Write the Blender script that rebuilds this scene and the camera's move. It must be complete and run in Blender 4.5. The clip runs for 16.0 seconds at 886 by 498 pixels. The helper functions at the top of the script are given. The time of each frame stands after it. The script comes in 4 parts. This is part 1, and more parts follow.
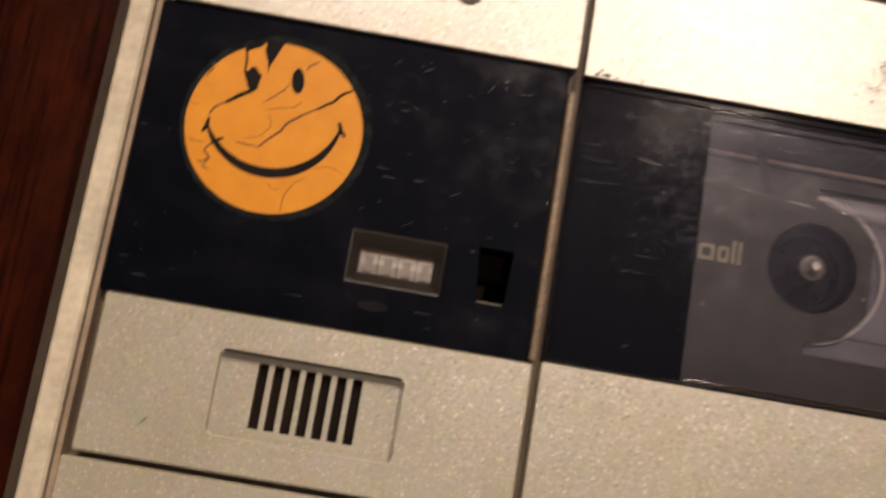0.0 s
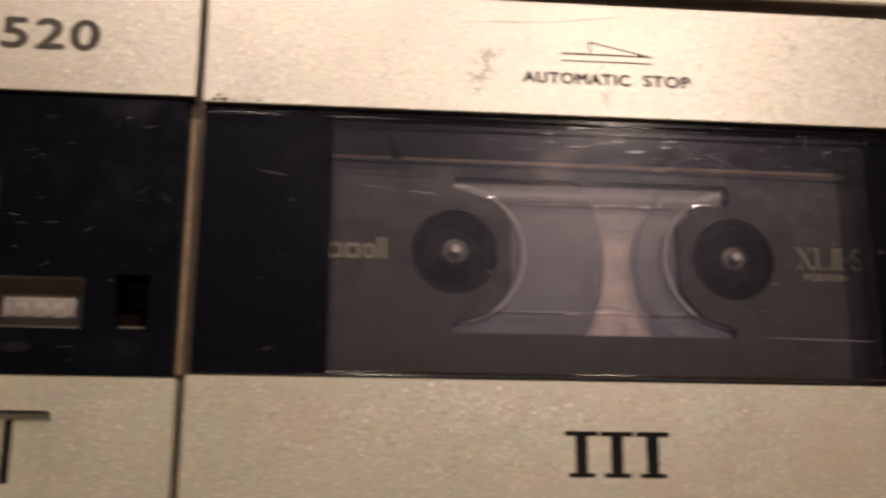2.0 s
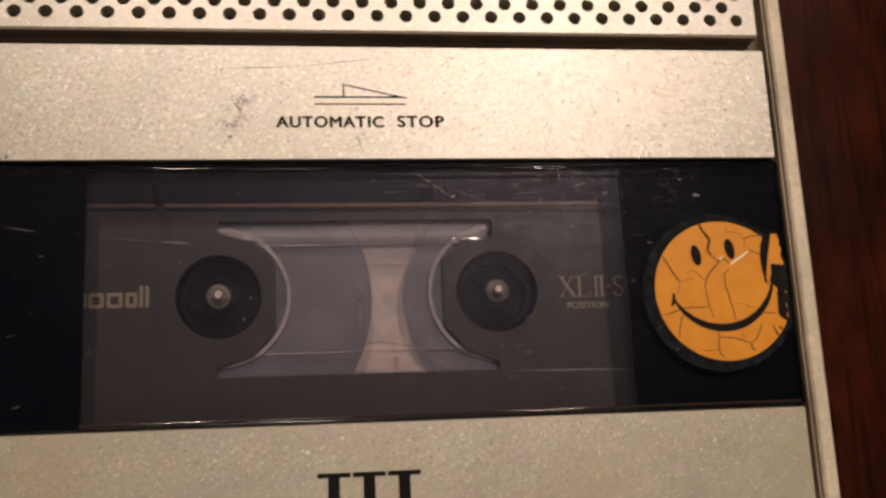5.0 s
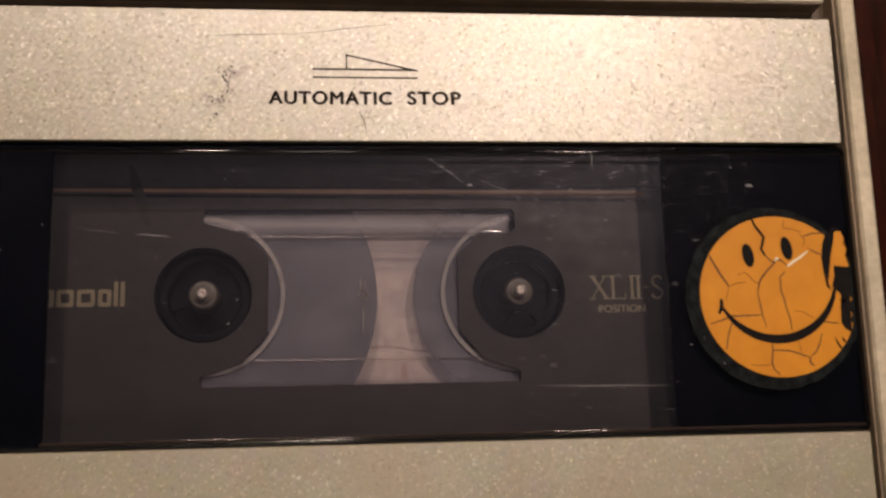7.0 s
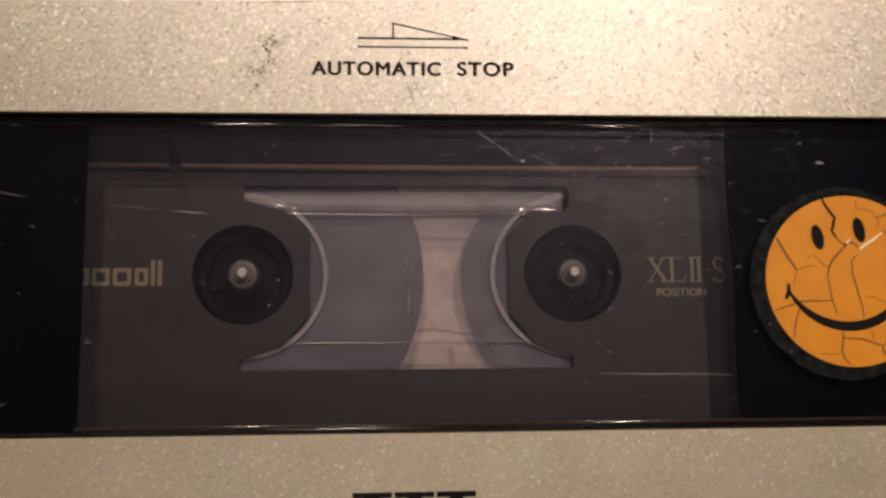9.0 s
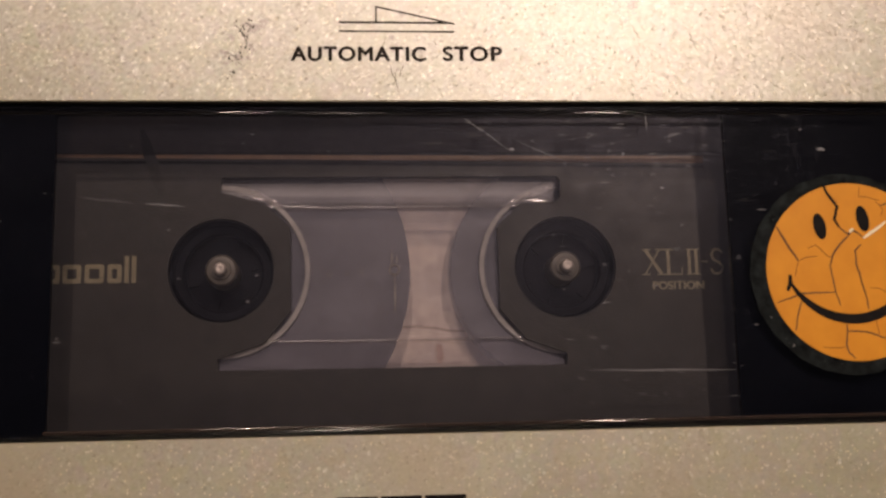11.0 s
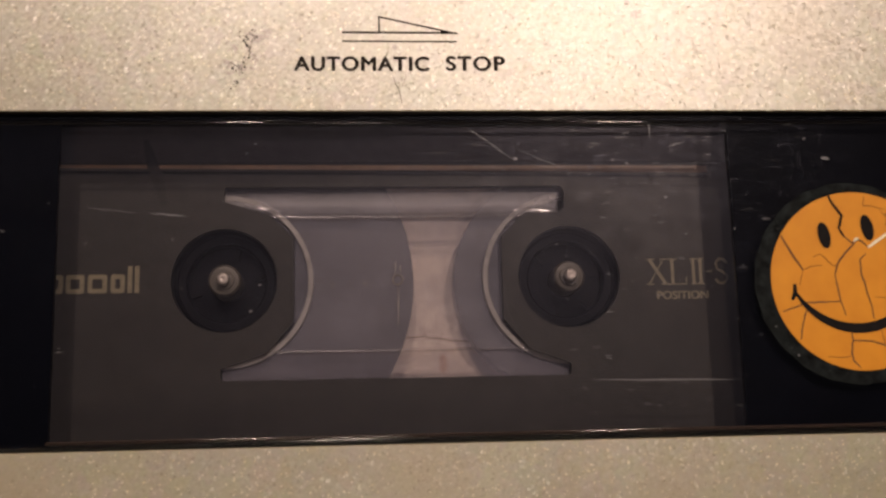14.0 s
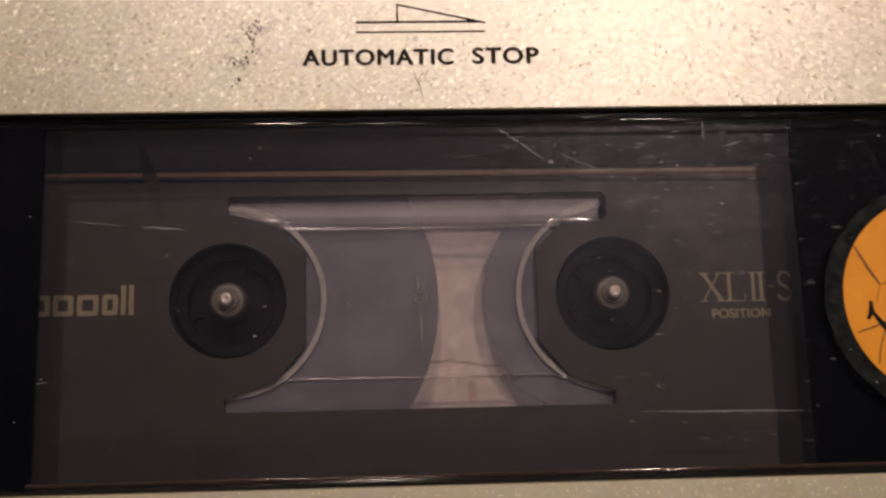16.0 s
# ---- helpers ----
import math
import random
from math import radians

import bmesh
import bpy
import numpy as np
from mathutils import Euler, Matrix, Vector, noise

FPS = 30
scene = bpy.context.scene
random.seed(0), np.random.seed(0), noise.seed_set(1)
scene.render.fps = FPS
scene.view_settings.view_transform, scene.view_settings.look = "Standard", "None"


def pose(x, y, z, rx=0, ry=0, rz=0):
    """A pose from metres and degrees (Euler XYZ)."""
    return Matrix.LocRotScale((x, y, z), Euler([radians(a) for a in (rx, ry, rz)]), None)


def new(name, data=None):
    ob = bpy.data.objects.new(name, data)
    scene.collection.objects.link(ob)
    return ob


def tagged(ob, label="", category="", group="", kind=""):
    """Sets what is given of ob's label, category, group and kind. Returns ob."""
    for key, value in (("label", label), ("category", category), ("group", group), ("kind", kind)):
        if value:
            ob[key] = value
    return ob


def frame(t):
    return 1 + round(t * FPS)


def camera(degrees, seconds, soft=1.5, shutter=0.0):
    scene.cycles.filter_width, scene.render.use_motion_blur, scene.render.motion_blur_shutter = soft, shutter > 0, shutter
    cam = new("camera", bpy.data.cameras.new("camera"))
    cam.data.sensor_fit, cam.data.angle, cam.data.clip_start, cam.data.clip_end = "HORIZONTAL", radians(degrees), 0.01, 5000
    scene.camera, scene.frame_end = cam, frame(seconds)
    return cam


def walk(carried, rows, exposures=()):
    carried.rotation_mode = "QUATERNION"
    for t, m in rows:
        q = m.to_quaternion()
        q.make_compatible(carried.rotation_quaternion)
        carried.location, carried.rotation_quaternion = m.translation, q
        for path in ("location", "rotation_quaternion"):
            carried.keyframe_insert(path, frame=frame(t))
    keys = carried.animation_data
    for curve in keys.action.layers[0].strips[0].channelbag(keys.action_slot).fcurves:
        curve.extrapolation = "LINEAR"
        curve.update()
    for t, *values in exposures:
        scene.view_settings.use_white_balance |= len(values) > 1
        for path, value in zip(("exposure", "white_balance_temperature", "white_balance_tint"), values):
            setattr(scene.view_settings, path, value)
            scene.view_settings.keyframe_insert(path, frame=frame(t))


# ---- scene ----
cam = camera(44.37, 16.0, soft=2.65, shutter=0.8)
TOP = 0.046  # height of the recorder's face above the table, metres
# seconds, eye in millimetres from the face's datum, turns in degrees
ROWS = [
    (0.0, -64.74, -57.17, 137.35, 10.137, -3.422, 9.437),
    (0.5, -60.83, -58.18, 146.39, 12.108, -3.973, 5.738),
    (1.0, -50.08, -59.80, 151.32, 13.795, -2.856, 2.160),
    (1.5, -39.09, -64.82, 153.85, 15.520, -4.228, 0.499),
    (2.0, -25.29, -63.09, 146.08, 14.325, -5.389, 0.284),
    (2.5, -17.30, -64.53, 146.97, 15.054, -6.915, -0.836),
    (3.0, -12.36, -68.41, 150.11, 16.853, -7.000, -2.014),
    (3.5, -10.28, -63.22, 151.28, 14.735, -7.819, -2.591),
    (4.0, -7.01, -65.02, 151.80, 15.342, -8.784, -3.296),
    (4.2, -5.21, -61.91, 155.63, 13.960, -8.404, -3.100),
    (6.3, 7.77, -50.73, 144.85, 12.760, -6.756, -1.946),
    (6.5, 7.51, -49.12, 142.73, 12.036, -6.329, -1.747),
    (7.0, 6.85, -45.52, 135.95, 11.028, -6.086, -1.587),
    (7.5, 8.55, -42.66, 131.61, 10.306, -5.747, -1.212),
    (8.0, 9.01, -43.90, 130.92, 9.739, -3.970, -0.536),
    (8.5, 6.63, -42.94, 130.15, 9.575, -4.639, -0.783),
    (9.0, 6.18, -43.43, 129.24, 9.533, -4.139, -0.827),
    (9.2, 4.18, -42.63, 128.39, 9.182, -4.801, -1.066),
    (11.3, 7.44, -44.55, 122.71, 10.148, -4.471, -1.516),
    (11.5, 7.52, -45.09, 122.36, 10.392, -4.825, -1.656),
    (12.0, 8.09, -44.94, 122.59, 10.397, -4.445, -1.465),
    (12.5, 8.43, -44.90, 122.61, 10.302, -4.487, -1.537),
    (13.0, 8.71, -45.22, 123.91, 10.392, -3.914, -1.301),
    (13.5, 6.65, -45.98, 125.22, 11.069, -4.308, -1.310),
    (14.0, 7.34, -44.55, 123.08, 10.635, -4.238, -1.399),
    (14.5, 7.85, -44.46, 120.04, 10.884, -3.940, -1.336),
    (15.0, 7.92, -42.65, 116.02, 10.946, -3.191, -1.152),
    (15.5, 8.84, -40.71, 112.19, 10.403, -2.933, -1.440),
    (16.0, 9.15, -40.85, 109.49, 10.860, -2.385, -1.481),
]
walk(cam, [(t, pose(x / 1000, y / 1000, TOP + z / 1000, rx, ry, rz)) for t, x, y, z, rx, ry, rz in ROWS], [(0.0, 0.50), (0.5, 0.22), (1.0, 0.12), (2.0, 0.10), (3.0, 0.06), (4.0, 0.08), (6.5, 0.10), (9.0, 0.14), (16.0, 0.12)])

# ---- light ----
# the third, southern light is an added fill; no lamp is known there
LAMP, LAMP_2, FILL_LAMP = (0.48, 0.78, 1.74), (-0.22, 1.20, 1.74), (0.0, -0.92, 1.74)
world = bpy.data.worlds.new("world")
scene.world = world
world.use_nodes = True
world.node_tree.nodes["Background"].inputs[0].default_value = (1.0, 0.8, 0.6, 1)
world.node_tree.nodes["Background"].inputs[1].default_value = 0.02
for spot, power, size in ((LAMP, 50, 0.05), (LAMP_2, 56, 0.045), (FILL_LAMP, 15, 0.08)):
    bulb_light = bpy.data.lights.new("bulb_light", "POINT")
    bulb_light.energy, bulb_light.color, bulb_light.shadow_soft_size = power, (1.0, 0.775, 0.645), size
    new("bulb_light", bulb_light).matrix_world = pose(*spot)


# ---- materials ----
class Nodes:
    """A material with a Principled surface and short ways to add nodes to it."""

    def __init__(self, name, color=(0.5, 0.5, 0.5), rough=0.5, metal=0.0, spec=0.5):
        self.mat = bpy.data.materials.new(name)
        self.mat.use_nodes = True
        self.tree = self.mat.node_tree
        self.bsdf = self.tree.nodes["Principled BSDF"]
        self.bsdf.inputs["Base Color"].default_value = (*color, 1)
        self.bsdf.inputs["Roughness"].default_value = rough
        self.bsdf.inputs["Metallic"].default_value = metal
        self.bsdf.inputs["Specular IOR Level"].default_value = spec
        self.place = self.add("ShaderNodeTexCoord").outputs["Object"]

    def add(self, kind, operation=""):
        node = self.tree.nodes.new(kind)
        if operation:
            node.operation = operation
        return node

    def link(self, a, b):
        self.tree.links.new(a, b)

    def scaled(self, sx, sy, sz, turn=0.0):
        m = self.add("ShaderNodeMapping")
        m.inputs["Scale"].default_value = (sx, sy, sz)
        m.inputs["Rotation"].default_value = (0, 0, radians(turn))
        self.link(self.place, m.inputs["Vector"])
        return m.outputs["Vector"]

    def noise(self, scale, detail=3.0, rough=0.55, vector=None):
        n = self.add("ShaderNodeTexNoise")
        n.inputs["Scale"].default_value, n.inputs["Detail"].default_value, n.inputs["Roughness"].default_value = scale, detail, rough
        self.link(vector or self.place, n.inputs["Vector"])
        return n.outputs["Fac"]

    def cells(self, scale, vector=None):
        n = self.add("ShaderNodeTexVoronoi")
        n.inputs["Scale"].default_value = scale
        self.link(vector or self.place, n.inputs["Vector"])
        return n

    def ramp(self, fac, stops):
        n = self.add("ShaderNodeValToRGB")
        el = n.color_ramp.elements
        while len(el) < len(stops):
            el.new(0.5)
        for e, (at, c) in zip(el, stops):
            e.position = at
            e.color = (*c, 1) if isinstance(c, tuple) else (c, c, c, 1)
        self.link(fac, n.inputs["Fac"])
        return n.outputs["Color"]

    def mix(self, fac, a, b, blend="MIX"):
        n = self.add("ShaderNodeMix")
        n.data_type, n.blend_type = "RGBA", blend
        for socket, value in ((n.inputs[0], fac), (n.inputs[6], a), (n.inputs[7], b)):
            if isinstance(value, (int, float)):
                socket.default_value = value
            elif isinstance(value, tuple):
                socket.default_value = (*value, 1)
            else:
                self.link(value, socket)
        return n.outputs[2]

    def math(self, op, a, b=0.0):
        n = self.add("ShaderNodeMath", operation=op)
        for socket, value in zip(n.inputs, (a, b)):
            if isinstance(value, (int, float)):
                socket.default_value = value
            else:
                self.link(value, socket)
        return n.outputs[0]

    def color(self, out):
        self.link(out, self.bsdf.inputs["Base Color"])

    def rough(self, out):
        self.link(out, self.bsdf.inputs["Roughness"])

    def bump(self, height, strength=0.2, distance=0.0001):
        n = self.add("ShaderNodeBump")
        n.inputs["Strength"].default_value, n.inputs["Distance"].default_value = strength, distance
        self.link(height, n.inputs["Height"])
        self.link(n.outputs["Normal"], self.bsdf.inputs["Normal"])

    def flakes(self, scale, amount):
        """Tilts the normal by a random amount in each tiny cell, as metal flakes in paint do."""
        cells = self.cells(scale)
        sub = self.add("ShaderNodeVectorMath", operation="SUBTRACT")
        self.link(cells.outputs["Color"], sub.inputs[0])
        sub.inputs[1].default_value = (0.5, 0.5, 0.5)
        mul = self.add("ShaderNodeVectorMath", operation="SCALE")
        self.link(sub.outputs[0], mul.inputs[0])
        loose = self.add("ShaderNodeTexWhiteNoise")
        self.link(cells.outputs["Color"], loose.inputs["Vector"])
        self.link(self.math("ADD", self.math("MULTIPLY", self.math("GREATER_THAN", loose.outputs["Value"], 0.88), amount * 2.5), amount), mul.inputs["Scale"])
        geo = self.add("ShaderNodeNewGeometry")
        plus = self.add("ShaderNodeVectorMath", operation="ADD")
        self.link(geo.outputs["Normal"], plus.inputs[0])
        self.link(mul.outputs[0], plus.inputs[1])
        unit = self.add("ShaderNodeVectorMath", operation="NORMALIZE")
        self.link(plus.outputs[0], unit.inputs[0])
        self.link(unit.outputs[0], self.bsdf.inputs["Normal"])

    def near(self, x, y, radius):
        """1 at a place on the face (millimetres), falling to 0 at radius."""
        d = self.add("ShaderNodeVectorMath", operation="DISTANCE")
        self.link(self.place, d.inputs[0])
        d.inputs[1].default_value = (x * MM, y * MM, TOP)
        return self.math("SUBTRACT", 1.0, self.math("MINIMUM", self.math("DIVIDE", d.outputs["Value"], radius * MM), 1.0))


MM = 0.001


def silver_paint(name):
    n = Nodes(name, rough=0.36, metal=0.10)
    n.bsdf.inputs["IOR"].default_value = 2.85
    fine = n.ramp(n.noise(2800, 2.0), [(0.3, (0.305, 0.297, 0.214)), (0.5, (0.33, 0.322, 0.235)), (0.72, (0.36, 0.351, 0.261))])
    broad = n.ramp(n.noise(90, 4.0), [(0.3, (0.86, 0.84, 0.78)), (0.65, (1.0, 1.0, 1.0))])
    col = n.mix(1.0, fine, broad, "MULTIPLY")
    specks = n.ramp(n.noise(1500, 1.0), [(0.76, 0.0), (0.80, 1.0)])
    col = n.mix(n.math("MULTIPLY", specks, 0.1), col, (0.16, 0.12, 0.08))
    tint = n.ramp(n.noise(420, 2.0), [(0.35, (1.0, 0.98, 1.0)), (0.65, (1.0, 1.0, 0.90))])
    col = n.mix(1.0, col, tint, "MULTIPLY")
    blotch = n.cells(360)
    hue = n.add("ShaderNodeVectorMath", operation="MULTIPLY_ADD")
    n.link(n.mix(0.5, blotch.outputs["Color"], n.cells(1500).outputs["Color"]), hue.inputs[0])
    hue.inputs[1].default_value, hue.inputs[2].default_value = (0.12, 0.12, 0.26), (0.94, 0.94, 0.87)
    col = n.mix(1.0, col, hue.outputs[0], "MULTIPLY")
    flake = n.cells(3500)
    pick = n.add("ShaderNodeSeparateColor")
    n.link(flake.outputs["Color"], pick.inputs[0])
    # sparkle of random flakes, painted into the base colour
    glint = n.math("MULTIPLY", n.math("GREATER_THAN", pick.outputs[0], 0.90), n.math("LESS_THAN", flake.outputs["Distance"], 0.42))
    col = n.mix(n.math("MULTIPLY", glint, 0.42), col, n.mix(pick.outputs[1], (0.98, 0.94, 0.86), (0.98, 0.86, 0.46)))
    dull = n.math("MULTIPLY", n.math("LESS_THAN", pick.outputs[0], 0.05), n.math("LESS_THAN", flake.outputs["Distance"], 0.40))
    col = n.mix(n.math("MULTIPLY", dull, 0.12), col, (0.20, 0.16, 0.10))
    for x, y, r in ((14.0, -47.5, 9.0), (20.0, -58.5, 10.0), (-30.0, -50.0, 12.0), (44.0, -52.0, 12.0), (3.0, -61.0, 9.0), (62.0, 6.0, 9.0)):
        old = n.math("MULTIPLY", n.near(x, y, r), n.noise(160, 4.0, 0.6))
        col = n.mix(n.ramp(old, [(0.08, 0.0), (0.45, 0.6)]), col, (0.31, 0.26, 0.15))
    for x, y, r in ((-5.6, 2.6, 3.4), (-6.6, 0.4, 2.6), (-4.4, 4.4, 2.2), (12.8, 2.2, 2.2), (17.0, 2.4, 1.6), (40.0, 7.0, 3.0), (-40.0, -4.6, 5.0)):
        pits = n.ramp(n.noise(900, 5.0, 0.8), [(0.52, 0.0), (0.60, 1.0)])
        stain = n.ramp(n.math("MULTIPLY", n.near(x, y, r), pits), [(0.10, 0.0), (0.32, 0.9)])
        col = n.mix(stain, col, (0.13, 0.095, 0.06))
    n.color(col)
    n.rough(n.ramp(n.noise(2400, 3.0), [(0.3, 0.375), (0.7, 0.425)]))
    n.flakes(3600, 0.06)
    return n.mat


def plain_plastic(name, color, rough=0.4, spec=0.5, grain=900, spread=0.12, relief=0.15):
    n = Nodes(name, color, rough, 0.0, spec)
    dark = tuple(c * (1 - spread) for c in color)
    light = tuple(min(1, c * (1 + spread)) for c in color)
    fine = n.ramp(n.noise(grain, 4.0), [(0.3, dark), (0.7, light)])
    dirt = n.ramp(n.noise(110, 5.0, 0.65), [(0.35, 0.72), (0.6, 1.0)])
    n.color(n.mix(1.0, fine, dirt, "MULTIPLY"))
    n.rough(n.ramp(n.noise(240, 4.0), [(0.3, rough * 0.8), (0.7, min(1, rough * 1.25))]))
    n.bump(n.noise(grain * 1.6, 3.0), relief, 0.00005)
    return n.mat


def scratch_mask(n, turn, along, across, low, high):
    return n.ramp(n.noise(1.0, 2.0, 0.5, n.scaled(along, across, 1.0, turn)), [(low, 0.0), (high, 1.0)])


def black_plate(name):
    n = Nodes(name, (0.002, 0.002, 0.003), 0.12, 0.0, 0.4)
    a = scratch_mask(n, 24, 160, 2600, 0.74, 0.78)
    b = scratch_mask(n, -35, 180, 3000, 0.74, 0.78)
    dust = n.ramp(n.noise(1300, 2.0), [(0.73, 0.0), (0.77, 1.0)])
    smear = n.ramp(n.noise(120, 5.0, 0.7), [(0.45, 0.0), (0.75, 1.0)])
    marks = n.math("MAXIMUM", n.math("MAXIMUM", a, b), dust)
    col = n.mix(n.math("MULTIPLY", marks, 0.16), (0.0014, 0.0018, 0.0034), (0.20, 0.21, 0.24))
    n.color(n.mix(n.math("MULTIPLY", smear, 0.012), col, (0.16, 0.17, 0.2)))
    n.rough(n.math("ADD", n.math("MULTIPLY", smear, 0.12), 0.10))
    n.bump(n.math("MULTIPLY", marks, 1.0), 0.25, 0.00003)
    return n.mat


def clear_plastic(name, haze, rough, dust_color=(0.40, 0.38, 0.40), smears=(), scuff=0.0, sparkle=0.0, polish=0.0):
    """Clear plastic: lets light through, mirrors by Fresnel, with a thin veil of dust and fine scratches."""
    n = Nodes(name, dust_color, 0.6)
    n.bsdf.inputs["Specular IOR Level"].default_value = 0.0
    glass = n.add("ShaderNodeBsdfTransparent")
    glass.inputs[0].default_value = (0.965, 0.955, 0.96, 1)
    gloss = n.add("ShaderNodeBsdfGlossy")
    n.link(n.ramp(n.noise(1.0, 3.0, 0.55, n.scaled(220, 1900, 400, 3)), [(0.625, rough), (0.76, rough + 0.20)]), gloss.inputs["Roughness"])
    fresnel = n.add("ShaderNodeFresnel")
    fresnel.inputs["IOR"].default_value = 1.49
    shine = n.add("ShaderNodeMixShader")
    n.link(n.math("ADD", fresnel.outputs[0], polish), shine.inputs[0])
    n.link(glass.outputs[0], shine.inputs[1])
    n.link(gloss.outputs[0], shine.inputs[2])
    a = scratch_mask(n, 20, 140, 2400, 0.74, 0.78)
    b = scratch_mask(n, -42, 160, 2800, 0.74, 0.78)
    dust = n.ramp(n.noise(1100, 2.0), [(0.72, 0.0), (0.77, 1.0)])
    veil = n.ramp(n.noise(70, 5.0, 0.7), [(0.3, haze * 0.6), (0.7, haze * 1.5)])
    marks = n.math("MULTIPLY", n.math("MAXIMUM", n.math("MAXIMUM", a, b), dust), 0.05)
    fac = n.math("ADD", veil, marks)
    clean = shine.outputs[0]
    if scuff or sparkle:
        wide = n.add("ShaderNodeBsdfGlossy")
        wide.inputs["Color"].default_value = (0.80, 0.81, 1.0, 1)
        wide.inputs["Roughness"].default_value = 0.30
        rub = n.ramp(n.noise(1.0, 4.0, 0.65, n.scaled(60, 110, 80, 12)), [(0.3, scuff * 0.5), (0.7, scuff * 1.5)])
        hair = scratch_mask(n, 2, 260, 3400, 0.66, 0.74)
        fleck = n.ramp(n.noise(1500, 3.0, 0.6), [(0.66, 0.0), (0.74, 1.0)])
        weight = n.math("ADD", rub, n.math("MULTIPLY", n.math("MAXIMUM", hair, fleck), sparkle))
        for x, y, r in smears:
            specks = n.ramp(n.noise(1.0, 4.0, 0.7, n.scaled(1500, 900, 900, 10)), [(0.50, 0.0), (0.70, 1.0)])
            weight = n.math("ADD", weight, n.math("MULTIPLY", n.math("MULTIPLY", n.near(x, y, r), specks), 0.015))
        both = n.add("ShaderNodeMixShader")
        n.link(weight, both.inputs[0])
        n.link(clean, both.inputs[1])
        n.link(wide.outputs[0], both.inputs[2])
        clean = both.outputs[0]
    out = n.add("ShaderNodeMixShader")
    n.link(fac, out.inputs[0])
    n.link(clean, out.inputs[1])
    n.link(n.bsdf.outputs[0], out.inputs[2])
    n.link(out.outputs[0], n.tree.nodes["Material Output"].inputs["Surface"])
    return n.mat


def varnished_wood(name):
    n = Nodes(name, rough=0.3, spec=0.06)
    grain = n.noise(1.0, 6.0, 0.7, n.scaled(90, 48, 48))
    pores = n.noise(1.0, 3.0, 0.6, n.scaled(900, 40, 40))
    col = n.ramp(grain, [(0.3, (0.014, 0.0030, 0.0014)), (0.5, (0.026, 0.0050, 0.0018)), (0.72, (0.046, 0.0086, 0.0024))])
    dark = n.ramp(pores, [(0.34, 0.45), (0.5, 1.0)])
    n.color(n.mix(1.0, col, dark, "MULTIPLY"))
    n.rough(n.ramp(n.noise(40, 4.0), [(0.3, 0.25), (0.7, 0.42)]))
    n.bump(pores, 0.15, 0.0001)
    return n.mat


def orange_vinyl(name):
    n = Nodes(name, rough=0.42, spec=0.25)
    col = n.ramp(n.noise(260, 4.0), [(0.3, (0.57, 0.232, 0.016)), (0.7, (0.65, 0.282, 0.021))])
    specks = n.ramp(n.noise(1500, 2.0), [(0.70, 0.0), (0.76, 0.4)])
    n.color(n.mix(specks, col, (0.45, 0.15, 0.02)))
    n.bump(n.noise(500, 3.0), 0.2, 0.0001)
    return n.mat


SILVER = silver_paint("silver_flake_paint")
RIM = plain_plastic("beige_plastic", (0.60, 0.56, 0.43), 0.42, 0.5)
CASE_SIDE = plain_plastic("grey_brown_plastic", (0.10, 0.085, 0.065), 0.5)
GROOVE = plain_plastic("tan_plastic", (0.30, 0.235, 0.165), 0.5)
LIT_GAP_TAN = plain_plastic("lit_gap_tan_plastic", (0.19, 0.14, 0.085), 0.45, grain=1800, spread=0.45)
TRAY = plain_plastic("brown_tray", (0.15, 0.115, 0.08), 0.5)
DARK = plain_plastic("dark_inside", (0.012, 0.011, 0.010), 0.6)
BLACK = black_plate("glossy_black_plastic")
MASK = plain_plastic("black_back_paint", (0.0011, 0.0015, 0.0038), 0.4, 0.02)
BEZEL_DARK = plain_plastic("dark_bezel", (0.022, 0.019, 0.017), 0.4, 0.3)
BEAD_BLACK = plain_plastic("polished_black_edge", (0.002, 0.002, 0.003), 0.05, 0.4, grain=1500, relief=0.07)
# near-black colour holds the shade inside holes and slots
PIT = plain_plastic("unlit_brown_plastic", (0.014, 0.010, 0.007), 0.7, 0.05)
HUB_GREY = plain_plastic("dusty_hub_plastic", (0.007, 0.007, 0.010), 0.6, 0.06)
SCRATCH = plain_plastic("pale_scratch", (0.17, 0.175, 0.19), 0.4)
DUST = plain_plastic("grey_dust", (0.030, 0.034, 0.036), 0.7, 0.1)
PALE_DUST = plain_plastic("pale_dust", (0.20, 0.20, 0.22), 0.5)
FAINT = plain_plastic("faint_scratch", (0.055, 0.057, 0.066), 0.4)
EDGE = plain_plastic("polished_brown_edge", (0.022, 0.014, 0.012), 0.06, 0.6, grain=1500, spread=0.2, relief=0.09)
PANE = clear_plastic("clear_lid_plastic", 0.0016, 0.08, (0.20, 0.26, 0.42), ((-33.0, -12.0, 11.0), (-29.0, -24.0, 9.0), (48.0, -8.5, 8.0), (26.0, -9.0, 9.0), (62.0, -12.0, 7.0), (-16.0, -17.0, 6.0)), 0.0003, 0.025)
CLEAR_BEAD = clear_plastic("clear_rounded_step", 0.10, 0.17, polish=0.10)
HIGHLIGHT_CATCHER = clear_plastic("highlight_dome_plastic", 0.10, 0.16, polish=0.10)
GLARE_CORNER = clear_plastic("frosted_glare_plastic", 0.36, 0.16, (0.60, 0.58, 0.60), polish=0.10)
CASSETTE_CLEAR = clear_plastic("clear_cassette_plastic", 0.24, 0.2, (0.50, 0.50, 0.60))
INNER_DUST = clear_plastic("dusty_inner_face", 0.006, 0.05, (0.34, 0.33, 0.44), (), 0.009, 0.012)
